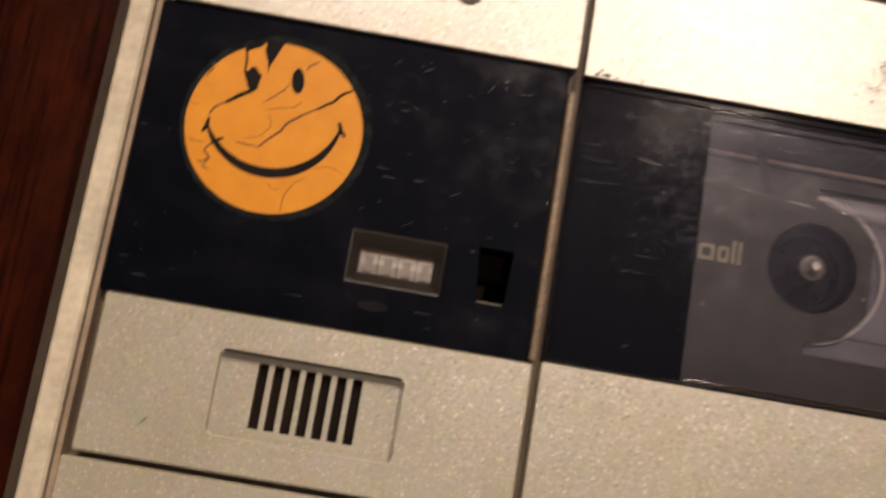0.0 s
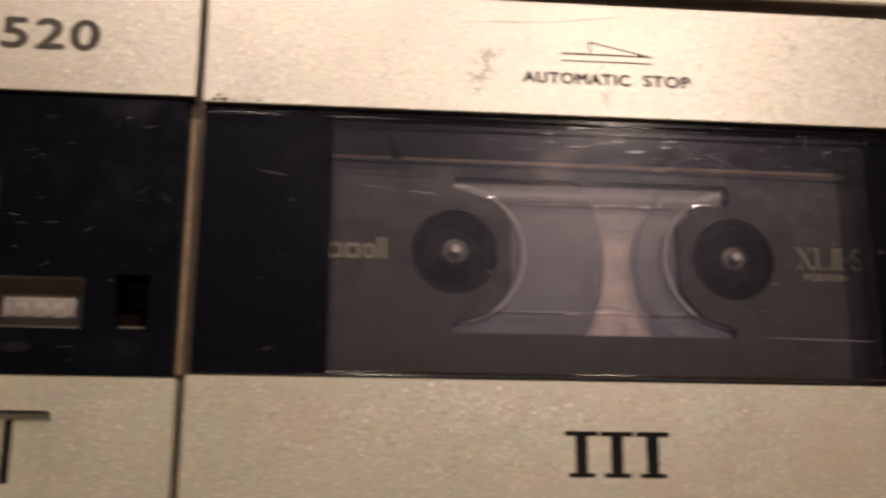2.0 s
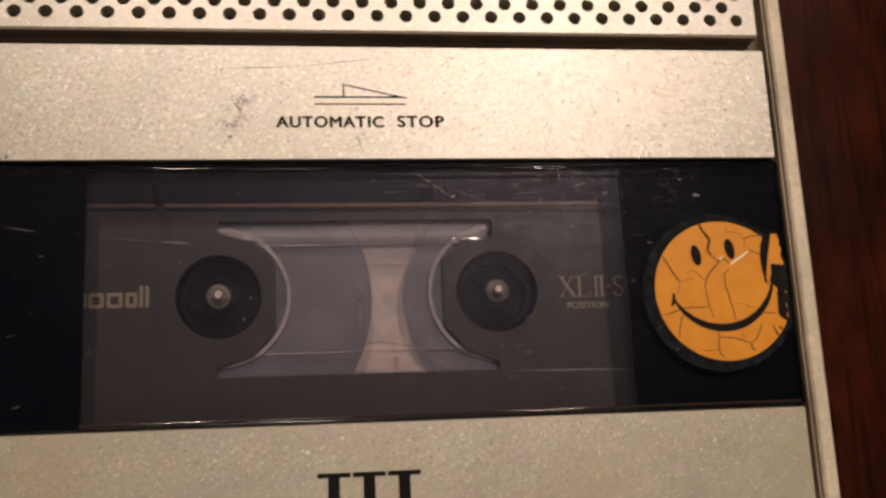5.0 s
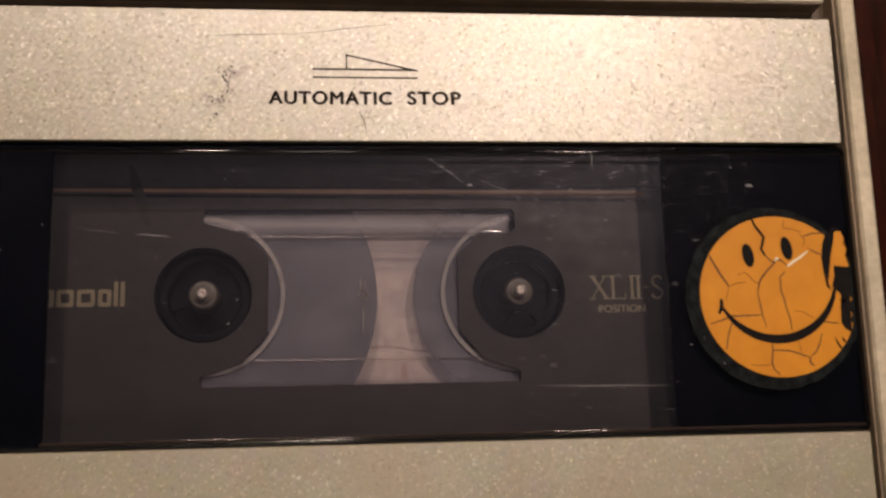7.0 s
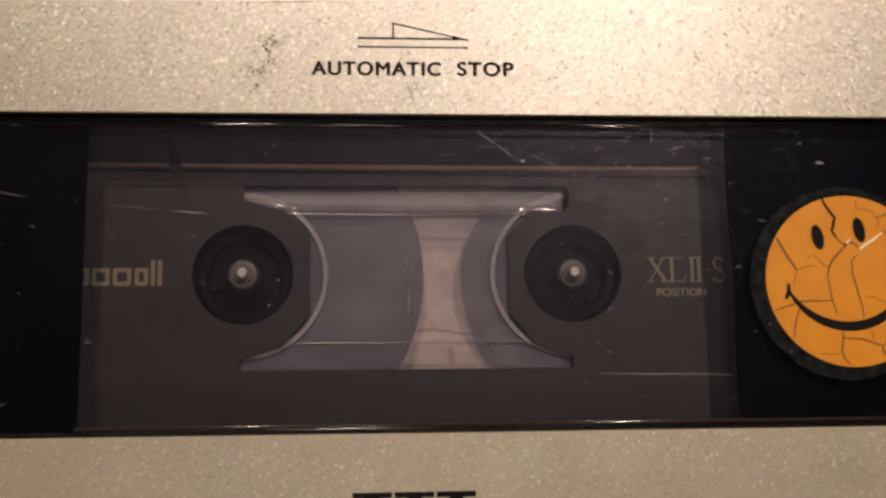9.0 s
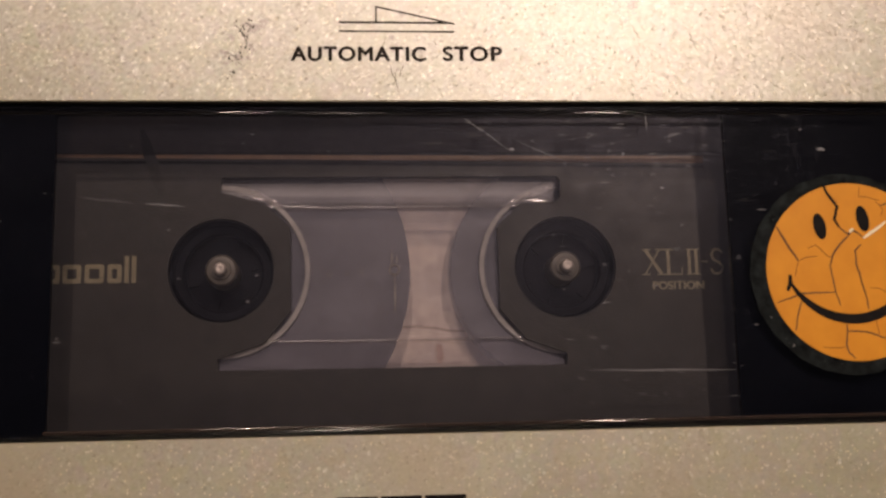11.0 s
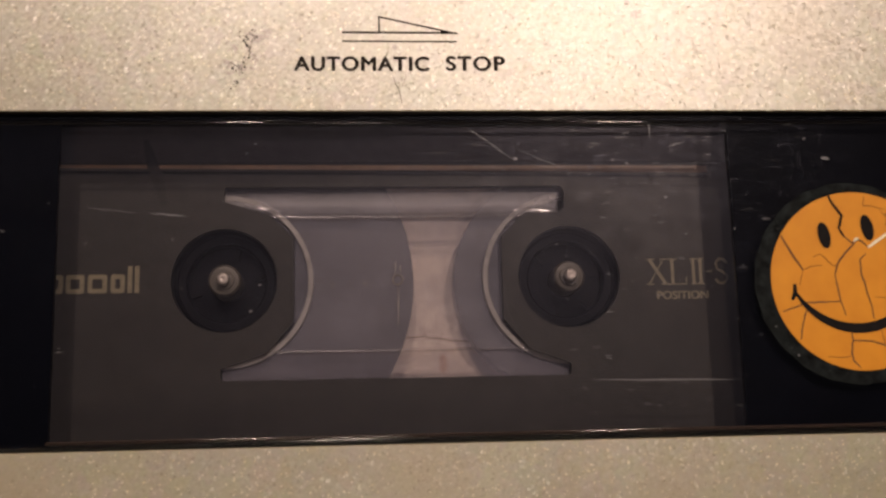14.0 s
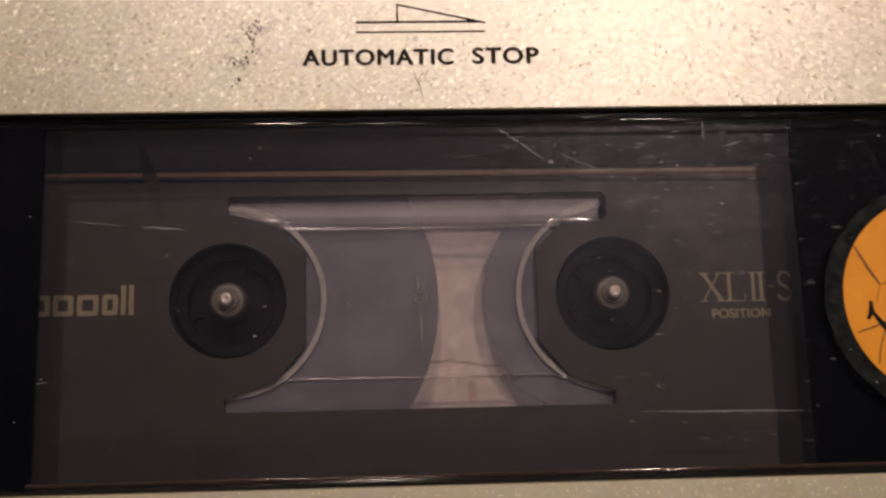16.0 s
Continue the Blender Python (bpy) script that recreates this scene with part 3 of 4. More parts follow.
def counter_plate():
    z = -0.9
    opening = rrect(-72.6, -60.1, -37.7, -30.6, 0.3, 2)
    slot = [(-55.4, -37.6), (-51.8, -37.6), (-51.4, -30.2), (-56.0, -30.2)]
    bm = bmesh.new()
    plate(bm, (-102.75, -47.6, Y_LOWER + 0.05, Y_BLACK + 0.15), -3.3, z, [opening, slot], 0.3, 0.9)
    base = part("counter_plate", bm, BLACK, recorder, "glossy black scratched plastic plate")
    # bezel that slopes down to the digits
    bm = bmesh.new()
    loops = [[(x, y, zz) for x, y in rrect(-72.6 + a, -60.1 - a, -37.7 + a * 1.25, -30.6 - a * 1.45, 0.2, 2)] for a, zz in ((0.03, z - 0.05), (0.25, z - 0.1), (1.35, z - 1.7), (1.4, z - 2.2))]
    rings = [[bm.verts.new(p) for p in loop] for loop in loops]
    for a, b in zip(rings, rings[1:]):
        wall(bm, b, a)
    part("counter_bezel", bm, BEZEL_DARK, base, "grey sloping bezel of the tape counter")
    for k in range(4):
        x0 = -71.1 + 2.5 * k
        bm = bmesh.new()
        profile = [(-32.2 - 2.4 + 2.6 * math.cos(a), z - 4.6 + 2.6 * math.sin(a)) for a in [math.pi * q / 12 for q in range(13)]]
        ends = [[bm.verts.new((x, y, zz)) for y, zz in profile] for x in (x0 + 0.05, x0 + 2.42)]
        wall(bm, *ends)
        bm.faces.new(ends[0])
        bm.faces.new(ends[1][::-1])
        drum = part("number_wheel", bm, WHITE, base, "worn whitish counter wheel")
        bm = bmesh.new()
        plate(bm, (x0 + 0.75, x0 + 1.75, -35.7, -33.6), z - 2.06, z - 1.97, (), 0.01)
        part("worn_digit", bm, FADED, drum)
    bm = bmesh.new()
    plate(bm, (-57, -50.5, -39, -29.6), -12, -9.0, (), 0.1)
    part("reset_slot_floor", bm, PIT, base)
    bm = bmesh.new()
    plate(bm, (-55.35, -51.85, -37.58, -37.2), -2.6, -1.1, (), 0.12)
    part("reset_slot_ledge", bm, BEZEL, base, "grey ledge of the empty reset slot")
    # moulded mark under the counter, and pale scratches in the gloss
    part("moulded_mark", prism(bmesh.new(), [(-68.4 + 2.1 * math.cos(q * math.pi / 8), -40.3 + 0.7 * math.sin(q * math.pi / 8)) for q in range(16)], z - 0.02, z + 0.06, 0.05), HUB, base, "small moulded oval mark")
    random.seed(21)
    for k in range(26):
        x, y, half, turn = random.uniform(-71, -48.5), random.uniform(-30, -6), random.choice((0.15, 0.3, 0.5, 0.9)), radians(random.gauss(8, 30))
        pts = [(x + half * q * math.cos(turn), y + half * q * math.sin(turn)) for q in (-1, -0.3, 0.4, 1)]
        part("scratch", ribbon(bmesh.new(), pts, random.uniform(0.04, 0.08), z - 0.01, z + 0.012, 0.85), FAINT, base)
    # tan strip standing for the lit case wall in the gap beside the lid
    bm = bmesh.new()
    plate(bm, (-47.45, -46.5, Y_LOWER + 0.4, Y_BLACK - 2.6), -3.3, -1.1, (), 0.2)
    part("lit_gap_strip", bm, LIT_GAP_TAN, base, "tan strip standing for the lit case wall in the gap")


counter_plate()


def lid():
    bm = bmesh.new()
    plate(bm, (-45.9, 77.1, Y_LID_UPPER, Y_UPPER), -0.18, 0.0, (), 0.1)
    upper = part("lid_upper_strip", bm, SILVER, recorder, "silver flake strip on the tape lid")
    part("strip_core", plate(bmesh.new(), (-45.8, 77.0, Y_LID_UPPER + 0.02, Y_UPPER - 0.05), -3.3, -0.2, (), 0.02), BEZEL_DARK, upper, "dark block under the strip")
    lettering("AUTOMATIC", 0.0, 15.85, 0.0, 1.72, 0.0, PRINT, upper, bold=0.105, spacing=1.12)
    lettering("STOP", 18.0, 24.95, 0.05, 1.74, 0.0, PRINT, upper, bold=0.105, spacing=1.12)
    for name, pts, w in (("printed_line", [(5.6, 4.8), (18.6, 4.8)], 0.26), ("printed_line", [(5.6, 3.68), (19.35, 3.68)], 0.2),
                         ("printed_line", [(10.0, 4.8), (10.0, 6.85)], 0.2), ("printed_line", [(9.95, 6.8), (19.4, 4.68)], 0.2)):
        part(name, ribbon(bmesh.new(), pts, w, -0.01, 0.03), PRINT, upper)
    part("arrow_tip", prism(bmesh.new(), [(17.3, 4.8), (19.5, 4.62), (17.5, 5.15)], -0.01, 0.03), PRINT, upper)
    # fine dark scratches in the paint
    random.seed(4)
    for x0, y0, x1, y1, w in ((11.6, -0.4, 12.7, -4.2, 0.10), (13.2, -0.4, 12.6, -2.0, 0.08), (-7.5, 9.3, 3.0, 9.6, 0.09), (3.0, 9.6, 16.0, 11.2, 0.07), (-6.2, 4.2, -5.2, 2.2, 0.10),
                              (-7.4, 1.2, -5.8, -0.6, 0.10), (10.6, 1.6, 11.2, 2.6, 0.08), (16.9, 2.7, 17.3, 2.0, 0.07), (-5.4, 4.9, -4.4, 3.6, 0.12), (-5.9, 4.0, -5.5, 2.8, 0.12), (-5.2, 3.2, -5.3, 1.6, 0.14), (12.4, -1.0, 12.0, -2.6, 0.08)):
        pts = [(x0 + (x1 - x0) * k / 6 + random.uniform(-0.12, 0.12), y0 + (y1 - y0) * k / 6 + random.uniform(-0.08, 0.08)) for k in range(7)]
        part("scratch", ribbon(bmesh.new(), pts, w, -0.01, 0.012, 0.8), GREY_INK, upper)
    # cluster of pits where the paint is worn
    for k in range(46):
        x, y = random.choice(((-5.4, 2.9), (-5.3, 1.9), (-6.2, 1.2), (-4.7, 4.3), (-7.0, 0.2), (-6.9, -1.6), (-5.9, 3.9)))
        x, y, size = x + random.gauss(0, 0.35), y + random.gauss(0, 0.5), random.uniform(0.04, 0.17)
        pts = [(x + size * random.uniform(0.5, 1.2) * math.cos(q * math.pi / 4), y + 1.5 * size * random.uniform(0.5, 1.2) * math.sin(q * math.pi / 4)) for q in range(8)]
        part("paint_pit", prism(bmesh.new(), pts, -0.01, 0.010), GREY_INK, upper, "dark pit in the paint")
    # chipped paint along the lower edge
    for k in range(16):
        x, y, size = -45.2 + abs(random.gauss(0, 3.2)), Y_LID_UPPER + 0.3 + abs(random.gauss(0, 0.25)), random.uniform(0.12, 0.34)
        pts = [(x + size * random.uniform(0.6, 1.3) * math.cos(q * math.pi / 4), y + 0.6 * size * random.uniform(0.5, 1.2) * math.sin(q * math.pi / 4)) for q in range(8)]
        part("paint_chip", prism(bmesh.new(), pts, -0.01, 0.012), PIT, upper, "small dark chip in the paint")
    bm = bmesh.new()
    plate(bm, (-45.9, 77.1, Y_SEAM + 0.35, Y_LID_LOWER), -3.3, 0.0, (), 0.1)
    lower = part("lid_lower_strip", bm, SILVER, recorder, "silver flake strip with a black emblem")
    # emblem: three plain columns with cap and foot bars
    for k in range(3):
        x = 4.9 + 4.9 * k
        bm = bmesh.new()
        prism(bm, [(x, -50.45), (x + 4.6, -50.45), (x + 4.6, -51.1), (x, -51.1)][::-1], 0.0, 0.05)
        prism(bm, [(x + 1.45, -51.1), (x + 3.1, -51.1), (x + 3.1, -56.0), (x + 1.45, -56.0)][::-1], 0.0, 0.05)
        prism(bm, [(x + 0.5, -56.0), (x + 4.1, -56.0), (x + 4.1, -56.6), (x + 0.5, -56.6)][::-1], 0.0, 0.05)
        part("emblem_column", bm, INK, lower, "plain black printed column")
    # clear pane, painted black behind at both ends
    z = -0.9
    bm = bmesh.new()
    loops = [[(x, y, zz) for x, y in rrect(-45.85 + a, 78.0 - a, Y_LID_LOWER + 0.05 + a, Y_LID_UPPER - 0.05 - a * 0.5, 1.2 - a)] for a, zz in ((0, -2.4), (0, z - 0.7), (0.05, z - 0.45), (0.2, z - 0.2), (0.45, z - 0.05), (0.7, z))]
    rings = [[bm.verts.new(p) for p in loop] for loop in loops]
    for a, b in zip(rings, rings[1:]):
        wall(bm, b, a)
    bm.faces.new(rings[-1])
    pane = part("lid_window", bm, PANE, recorder, "scratched clear plastic lid window", smooth=True)
    bm = bmesh.new()
    plate(bm, (-45.8, 77.9, Y_LID_LOWER + 0.1, Y_LID_UPPER - 0.1), -3.2, -2.45, [rrect(-27.4, 52.4, -43.0, -5.9, 0.2, 2)], 0.05, 0.8)
    # rounded beads of polished plastic along the window's long edges
    for y, x0, x1, mat in ((-42.75, -27.2, 77.0, EDGE), (-6.1, -45.0, 77.0, BEAD_BLACK)):
        bead = bmesh.new()
        ring = [[bead.verts.new((x, y + 0.22 * math.cos(a), z - 0.08 + 0.2 * math.sin(a))) for a in [math.pi * q / 10 for q in range(11)]] for x in (x0, x1)]
        for q in range(10):
            bead.faces.new((ring[0][q], ring[0][q + 1], ring[1][q + 1], ring[1][q]))
        part("window_bead", bead, mat, pane, "polished rounded edge of the window", smooth=True)
    random.seed(11)
    spots = [(random.uniform(18, 52), random.uniform(-14, -5.8)) for k in range(16)] + [(random.uniform(36, 76), random.uniform(-42, -6)) for k in range(13)] + [(random.uniform(-44, 40), random.uniform(-42, -6)) for k in range(26)]
    for k, (x, y) in enumerate(spots):
        long, turn = random.choice((0.12, 0.16, 0.25, 0.4, 0.6)), radians(random.gauss(-3, 14))
        pts = [(x + long * q * math.cos(turn + 0.04 * q), y + long * q * math.sin(turn + 0.04 * q)) for q in (-1, -0.4, 0.2, 1)]
        part("scratch", ribbon(bmesh.new(), pts, random.uniform(0.05, 0.10), z - 0.01, z + 0.012, 0.85), SCRATCH, pane)
    for k in range(60):
        x, y, half = random.uniform(30, 54), random.uniform(-41, -6.5), random.choice((0.2, 0.3, 0.5))
        part("scratch", ribbon(bmesh.new(), [(x + half * q, y - 0.03 * half * q) for q in (-1, -0.3, 0.4, 1)], 0.06, z - 0.01, z + 0.012, 0.85), SCRATCH, pane)
    # strip near y -37 imitates a reflection in the pane; the rest are scratches
    for x0, y0, x1, y1, w in ((-16.7, -16.9, -12.2, -17.3, 0.16), (20.2, -6.6, 23.5, -9.1, 0.10), (26.2, -9.4, 32.5, -12.2, 0.06), (21.5, -7.6, 25.5, -10.6, 0.09), (42.3, -5.8, 42.4, -8.4, 0.10), (44.5, -9.2, 46.5, -8.6, 0.12), (-24.0, -16.2, -18.0, -16.8, 0.05), (-38.0, -14.5, -33.5, -15.3, 0.08), (34.0, -36.9, 51.5, -37.2, 0.14), (63.4, -10.6, 64.4, -10.8, 0.35)):
        pts = [(x0 + (x1 - x0) * q / 6 + random.uniform(-0.08, 0.08), y0 + (y1 - y0) * q / 6 + random.uniform(-0.06, 0.06)) for q in range(7)]
        part("scratch", ribbon(bmesh.new(), pts, w, z - 0.01, z + 0.012, 0.9), SCRATCH, pane)
    for x, y, size in ((26.0, -10.6, 0.24), (-5.0, -28.4, 0.15), (-4.6, -8.7, 0.12), (-5.6, -9.8, 0.14), (61.5, -8.2, 0.13), (21.0, -24.6, 0.1), (36.2, -29.1, 0.12), (4.6, -25.5, 0.1), (-4.0, -25.4, 0.13), (39.4, -11.2, 0.15), (43.9, -15.4, 0.13), (46.1, -19.9, 0.12), (37.7, -10.8, 0.14), (30.5, -21.0, 0.11), (31.5, -27.5, 0.1), (-14.0, -20.0, 0.1), (28.5, -9.6, 0.12)):
        pts = [(x + size * random.uniform(0.8, 1.7) * math.cos(q * math.pi / 4), y + size * random.uniform(0.5, 1.0) * math.sin(q * math.pi / 4)) for q in range(8)]
        part("dust_speck", prism(bmesh.new(), pts, z - 0.01, z + 0.03, 0.01), PALE_DUST, pane)
    part("window_mask", bm, MASK, pane, "black painted surround of the window")
    part("inner_face", plate(bmesh.new(), (-27.35, 52.35, -42.95, -5.95), -3.0, -2.9, (), 0.01), INNER_DUST, pane, "dusty inner face of the clear window")


lid()


def spindle(x, y):
    bm = bmesh.new()
    lathe(bm, x, y, [(2.0, -20), (2.0, -9.6), (1.75, -9.1), (1.25, -9.0), (1.2, -8.7)], 24)
    s = part("spindle", bm, BEZEL, recorder, "grey plastic drive spindle")
    bm = bmesh.new()
    lathe(bm, x, y, [(0.80, -9.2), (0.80, -7.9), (0.62, -7.65), (0.30, -7.62), (0.12, -7.75)], 14)
    part("spindle_tip", bm, STEEL, s, "bright steel tip", smooth=True)


HUBS = ((-9.05, -23.5), (33.45, -23.5))
for hub in HUBS:
    spindle(*hub)


# ---- the cassette in the well ----
def serif_print(shell, z):
    """The printed words XL II-S in thin strokes with hairline feet."""
    low, high = -24.65, -21.5
    mid = (low + high) / 2

    def stroke(letter, pts, width):
        part("stroke", ribbon(bmesh.new(), pts, width, z - 0.01, z + 0.03), OLIVE, letter)

    def letter(at):
        return part("lettering", ribbon(bmesh.new(), [(at[0], at[2]), (at[1], at[2])], 0.14, z - 0.01, z + 0.028), OLIVE, shell, "olive-gold printed serif letter")

    x = letter((43.3, 44.4, high))
    stroke(x, [(43.7, high), (45.7, low)], 0.42)
    stroke(x, [(45.5, high), (43.6, low)], 0.16)
    for a, b, y in ((45.0, 46.0, high), (43.2, 44.2, low), (45.1, 46.1, low)):
        stroke(x, [(a, y), (b, y)], 0.13)
    ell = letter((46.0, 47.2, high))
    stroke(ell, [(46.6, high), (46.6, low)], 0.38)
    stroke(ell, [(46.1, low), (48.3, low), (48.35, low + 0.8)], 0.15)
    for at in (49.3, 50.2):
        one = letter((at - 0.45, at + 0.45, high))
        stroke(one, [(at, high), (at, low)], 0.36)
        stroke(one, [(at - 0.45, low), (at + 0.45, low)], 0.13)
    letter((50.9, 51.7, mid))
    ess = letter((52.2, 52.3, high - 0.5))
    stroke(ess, [(53.6, high - 0.5), (53.2, high - 0.05), (52.6, high - 0.05), (52.2, high - 0.6), (52.4, mid + 0.25), (53.1, mid - 0.1), (53.6, mid - 0.6), (53.5, low + 0.4), (53.0, low), (52.4, low + 0.1), (52.1, low + 0.6)], 0.3)


def cassette():
    zt, zb = -9.2, -18.0
    tape = thing("compact_cassette", "dark grey audio cassette with a clear window inside the closed lid", "cassette", (12.2 * MM, -26.5 * MM, TOP - 20 * MM))
    (lx, hy), (rx, _) = HUBS
    x0, x1, y0, y1 = lx - 0.2, rx - 0.3, -35.7, -11.9
    # window outline: straight top and bottom, drawn in round both hubs
    e = 8.4
    c = e * 0.62
    outline = [(x0, y0), (x1, y0), (x1 + 0.1, y0 + 1.4), (rx - c, hy - e - 0.6), (rx - e, hy - c), (rx - e, hy + c), (rx - c, hy + e - 0.2), (x1 - 0.9, y1 - 3.5), (x1 + 0.05, y1 - 2.7), (x1 + 0.1, y1 - 0.6), (x1 - 0.4, y1),
               (x0 + 0.2, y1), (x0, y1 - 1.8), (lx + c, hy + e - 0.2), (lx + e, hy + c), (lx + e, hy - c), (lx + c, hy - e - 0.6), (x0 - 0.1, y0 + 1.4)]
    bores = [circle(x, hy, 6.4, 40) for x, hy in HUBS]
    bm = bmesh.new()
    plate(bm, (-38.0, 62.4, -58.0, 5.6), zt - 1.2, zt, [outline] + bores, 0.3, 2.0)
    shell = part("shell", bm, SHELL, tape, "dark grey label side of the shell")
    bm = bmesh.new()
    plate(bm, (-38.0, 62.4, -58.0, 5.6), zb - 1.0, zb, (), 0.2, 2.0)
    part("back_shell", bm, HUB, tape)
    for box in ((-38, -36, -58, 5.6), (60.4, 62.4, -58, 5.6), (-36, 60.4, 3.6, 5.6), (-36, 60.4, -58, -56)):
        part("shell_edge", plate(bmesh.new(), box, zb, zt - 1.25, (), 0.1), SHELL, tape)
    # printed lines and marks
    # band coloured paler to offset the lid's shadow on the shell
    part("lifted_band", plate(bmesh.new(), (-37.2, 61.6, -8.7, 4.8), zt - 0.01, zt + 0.012, (), 0.005, 0.5), LIFTED_BROWN, shell, "brown band above the gold line, paler to offset the lid's shadow")
    for x0, w in ((-18.9, 1.5),):
        pts = [(x0 + 2.6 * q / 5 + random.uniform(-0.1, 0.1), -5.8 - 8.2 * q / 5) for q in range(6)]
        part("diagonal_stripe", ribbon(bmesh.new(), pts, w, zt - 0.01, zt + 0.04, 0.6), DARK_STRIPE, shell, "dark diagonal stripe")
    part("gold_line", prism(bmesh.new(), [(-34.0, -9.2), (51.9, -10.25), (51.9, -9.35), (-34.0, -8.85)], zt - 0.01, zt + 0.03), GOLD, shell, "dull gold printed line")
    part("dark_line", ribbon(bmesh.new(), [(-34.0, -9.75), (51.9, -10.75)], 0.35, zt - 0.01, zt + 0.02), HUB, shell)
    for a, b, h in ((-31.0, -28.2, 2.3), (-27.9, -25.7, 2.3), (-25.3, -23.0, 2.3), (-22.6, -20.9, 2.3), (-20.6, -20.05, 3.3), (-19.75, -19.2, 3.3)):
        bm = bmesh.new()
        if h < 3:
            plate(bm, (a, b, -24.9, -24.9 + h), zt - 0.01, zt + 0.03, [rrect(a + 0.55, b - 0.55, -24.35, -24.9 + h - 0.55, 0.1, 2)], 0.005, 0.35)
        else:
            plate(bm, (a, b, -24.9, -24.9 + h), zt - 0.01, zt + 0.03, (), 0.005)
        part("printed_mark", bm, OLIVE, shell, "plain olive-gold printed mark")
    serif_print(shell, zt)
    lettering("POSITION", 44.5, 51.0, -26.55, 1.0, zt, OLIVE, shell, bold=0.05, label="small olive-gold printed letters")
    # clear window and its frosted bands
    bm = bmesh.new()
    rim = [(x0 - 0.4, y0 - 0.5), (x1 + 0.4, y0 - 0.5)]
    for hx, turn in ((rx, 1), (lx, -1)):
        arc = [(hx - turn * 7.2 * math.cos(a), hy + 7.2 * math.sin(a) * turn) for a in [radians(-72 + 144 * k / 16) for k in range(17)]]
        rim += arc
        if turn > 0:
            rim += [(x1 + 0.4, y1 + 0.5), (x0 - 0.4, y1 + 0.5)]
    lows, tops = ([bm.verts.new((*p, zz)) for p in rim] for zz in (zt - 2.0, zt - 1.25))
    wall(bm, tops, lows)
    bmesh.ops.triangle_fill(bm, use_beauty=True, edges=[bm.edges.get((tops[k - 1], tops[k])) for k in range(len(tops))])
    window = part("window", bm, CASSETTE_CLEAR, tape, "dusty clear cassette window")
    bm = bmesh.new()
    bulge = [(y1 - 0.25 - 3.45 * q / 12, zt - 1.2 + 0.5 * math.sin(math.pi * (q / 12) ** 1.5)) for q in range(13)]
    ends = ((x0 + 1.6, 0.02), (x0 + 3.2, 0.4), (x0 + 6.5, 0.85), (x0 + 10.0, 1.0), (x1 - 2.2, 1.0), (x1 - 1.1, 0.8), (x1 - 0.6, 0.25))
    rows = [[bm.verts.new((x, y, zt - 1.2 + (z + 1.2 - zt) * k)) for y, z in bulge] for x, k in ends]
    for a, b in zip(rows, rows[1:]):
        for q in range(12):
            bm.faces.new((a[q], a[q + 1], b[q + 1], b[q]))
    part("window_step", bm, HAZY_BAND, window, "hazy rounded step along the window", smooth=True)
    bm = bmesh.new()
    ring = [[bm.verts.new((x, y1 - 3.6 + 0.34 * math.cos(a), zt - 1.1 + 0.4 * math.sin(a))) for a in [math.pi * q / 12 for q in range(13)]] for x in (x0 + 3.0, x1 - 3.0)]
    for q in range(12):
        bm.faces.new((ring[0][q], ring[0][q + 1], ring[1][q + 1], ring[1][q]))
    part("step_edge", bm, CLEAR_BEAD, window, "polished rounded edge of the step", smooth=True)
    # polished domes added to make the highlights at the ends of the steps
    for px, py, hx, hy_, hz in ((rx - 4.0, y1 - 3.2, 3.3, 0.85, 0.34), (lx + 4.6, y1 - 2.9, 2.4, 0.8, 0.3), (rx - 5.0, y0 + 3.3, 1.7, 0.5, 0.26)):
        bm = bmesh.new()
        dome = [[bm.verts.new((px + hx * math.cos(b) * math.cos(a), py + hy_ * math.sin(b) * math.cos(a), zt - 0.98 + hz * math.sin(a))) for b in [2 * math.pi * k / 28 for k in range(28)]] for a in [math.pi / 2 * q / 7 for q in range(7)]]
        for lower, upper in zip(dome, dome[1:]):
            wall(bm, upper, lower)
        bm.faces.new(dome[-1])
        part("highlight_dome", bm, HIGHLIGHT_CATCHER, window, "added polished dome that makes a highlight at the end of a step", smooth=True)
    # frosted corners between ribs and step, their pale haze imitating lamp glare
    for hx, turn in ((lx, 1), (rx, -1)):
        arc = [(hx + turn * 10.9 * math.sin(radians(b)), hy + 10.9 * math.cos(radians(b))) for b in (4, 11, 18, 25, 32, 38)]
        corner = arc + [(hx + turn * 5.6, hy + 8.35), (hx + turn * 1.2, hy + 10.1)]
        part("frosted_glare_corner", prism(bmesh.new(), corner if turn < 0 else corner[::-1], zt - 1.2, zt - 0.9, 0.1), GLARE_CORNER, window, "frosted corner of the window, paled to imitate glare")
    bm = bmesh.new()
    plate(bm, (x0 + 0.8, x1 - 0.6, y0 + 0.1, y0 + 3.4), zt - 1.2, zt - 0.85, (), 0.15, 0.4)
    low_edge = bmesh.new()
    ring = [[low_edge.verts.new((x, y0 + 3.45 + 0.2 * math.cos(a), zt - 1.0 + 0.22 * math.sin(a))) for a in [math.pi * q / 10 for q in range(11)]] for x in (x0 + 3.4, x1 - 3.4)]
    for q in range(10):
        low_edge.faces.new((ring[0][q], ring[0][q + 1], ring[1][q + 1], ring[1][q]))
    part("step_edge", low_edge, CLEAR_BEAD, window, "polished rounded edge of the step", smooth=True)
    part("window_step", bm, STEP_CLEAR, window, "raised clear step along the window")
    for (x, y), start, sweep in zip(HUBS, (-92, 112), (184, 160)):
        pts = circle(x, y, 10.45, 40, start, sweep)
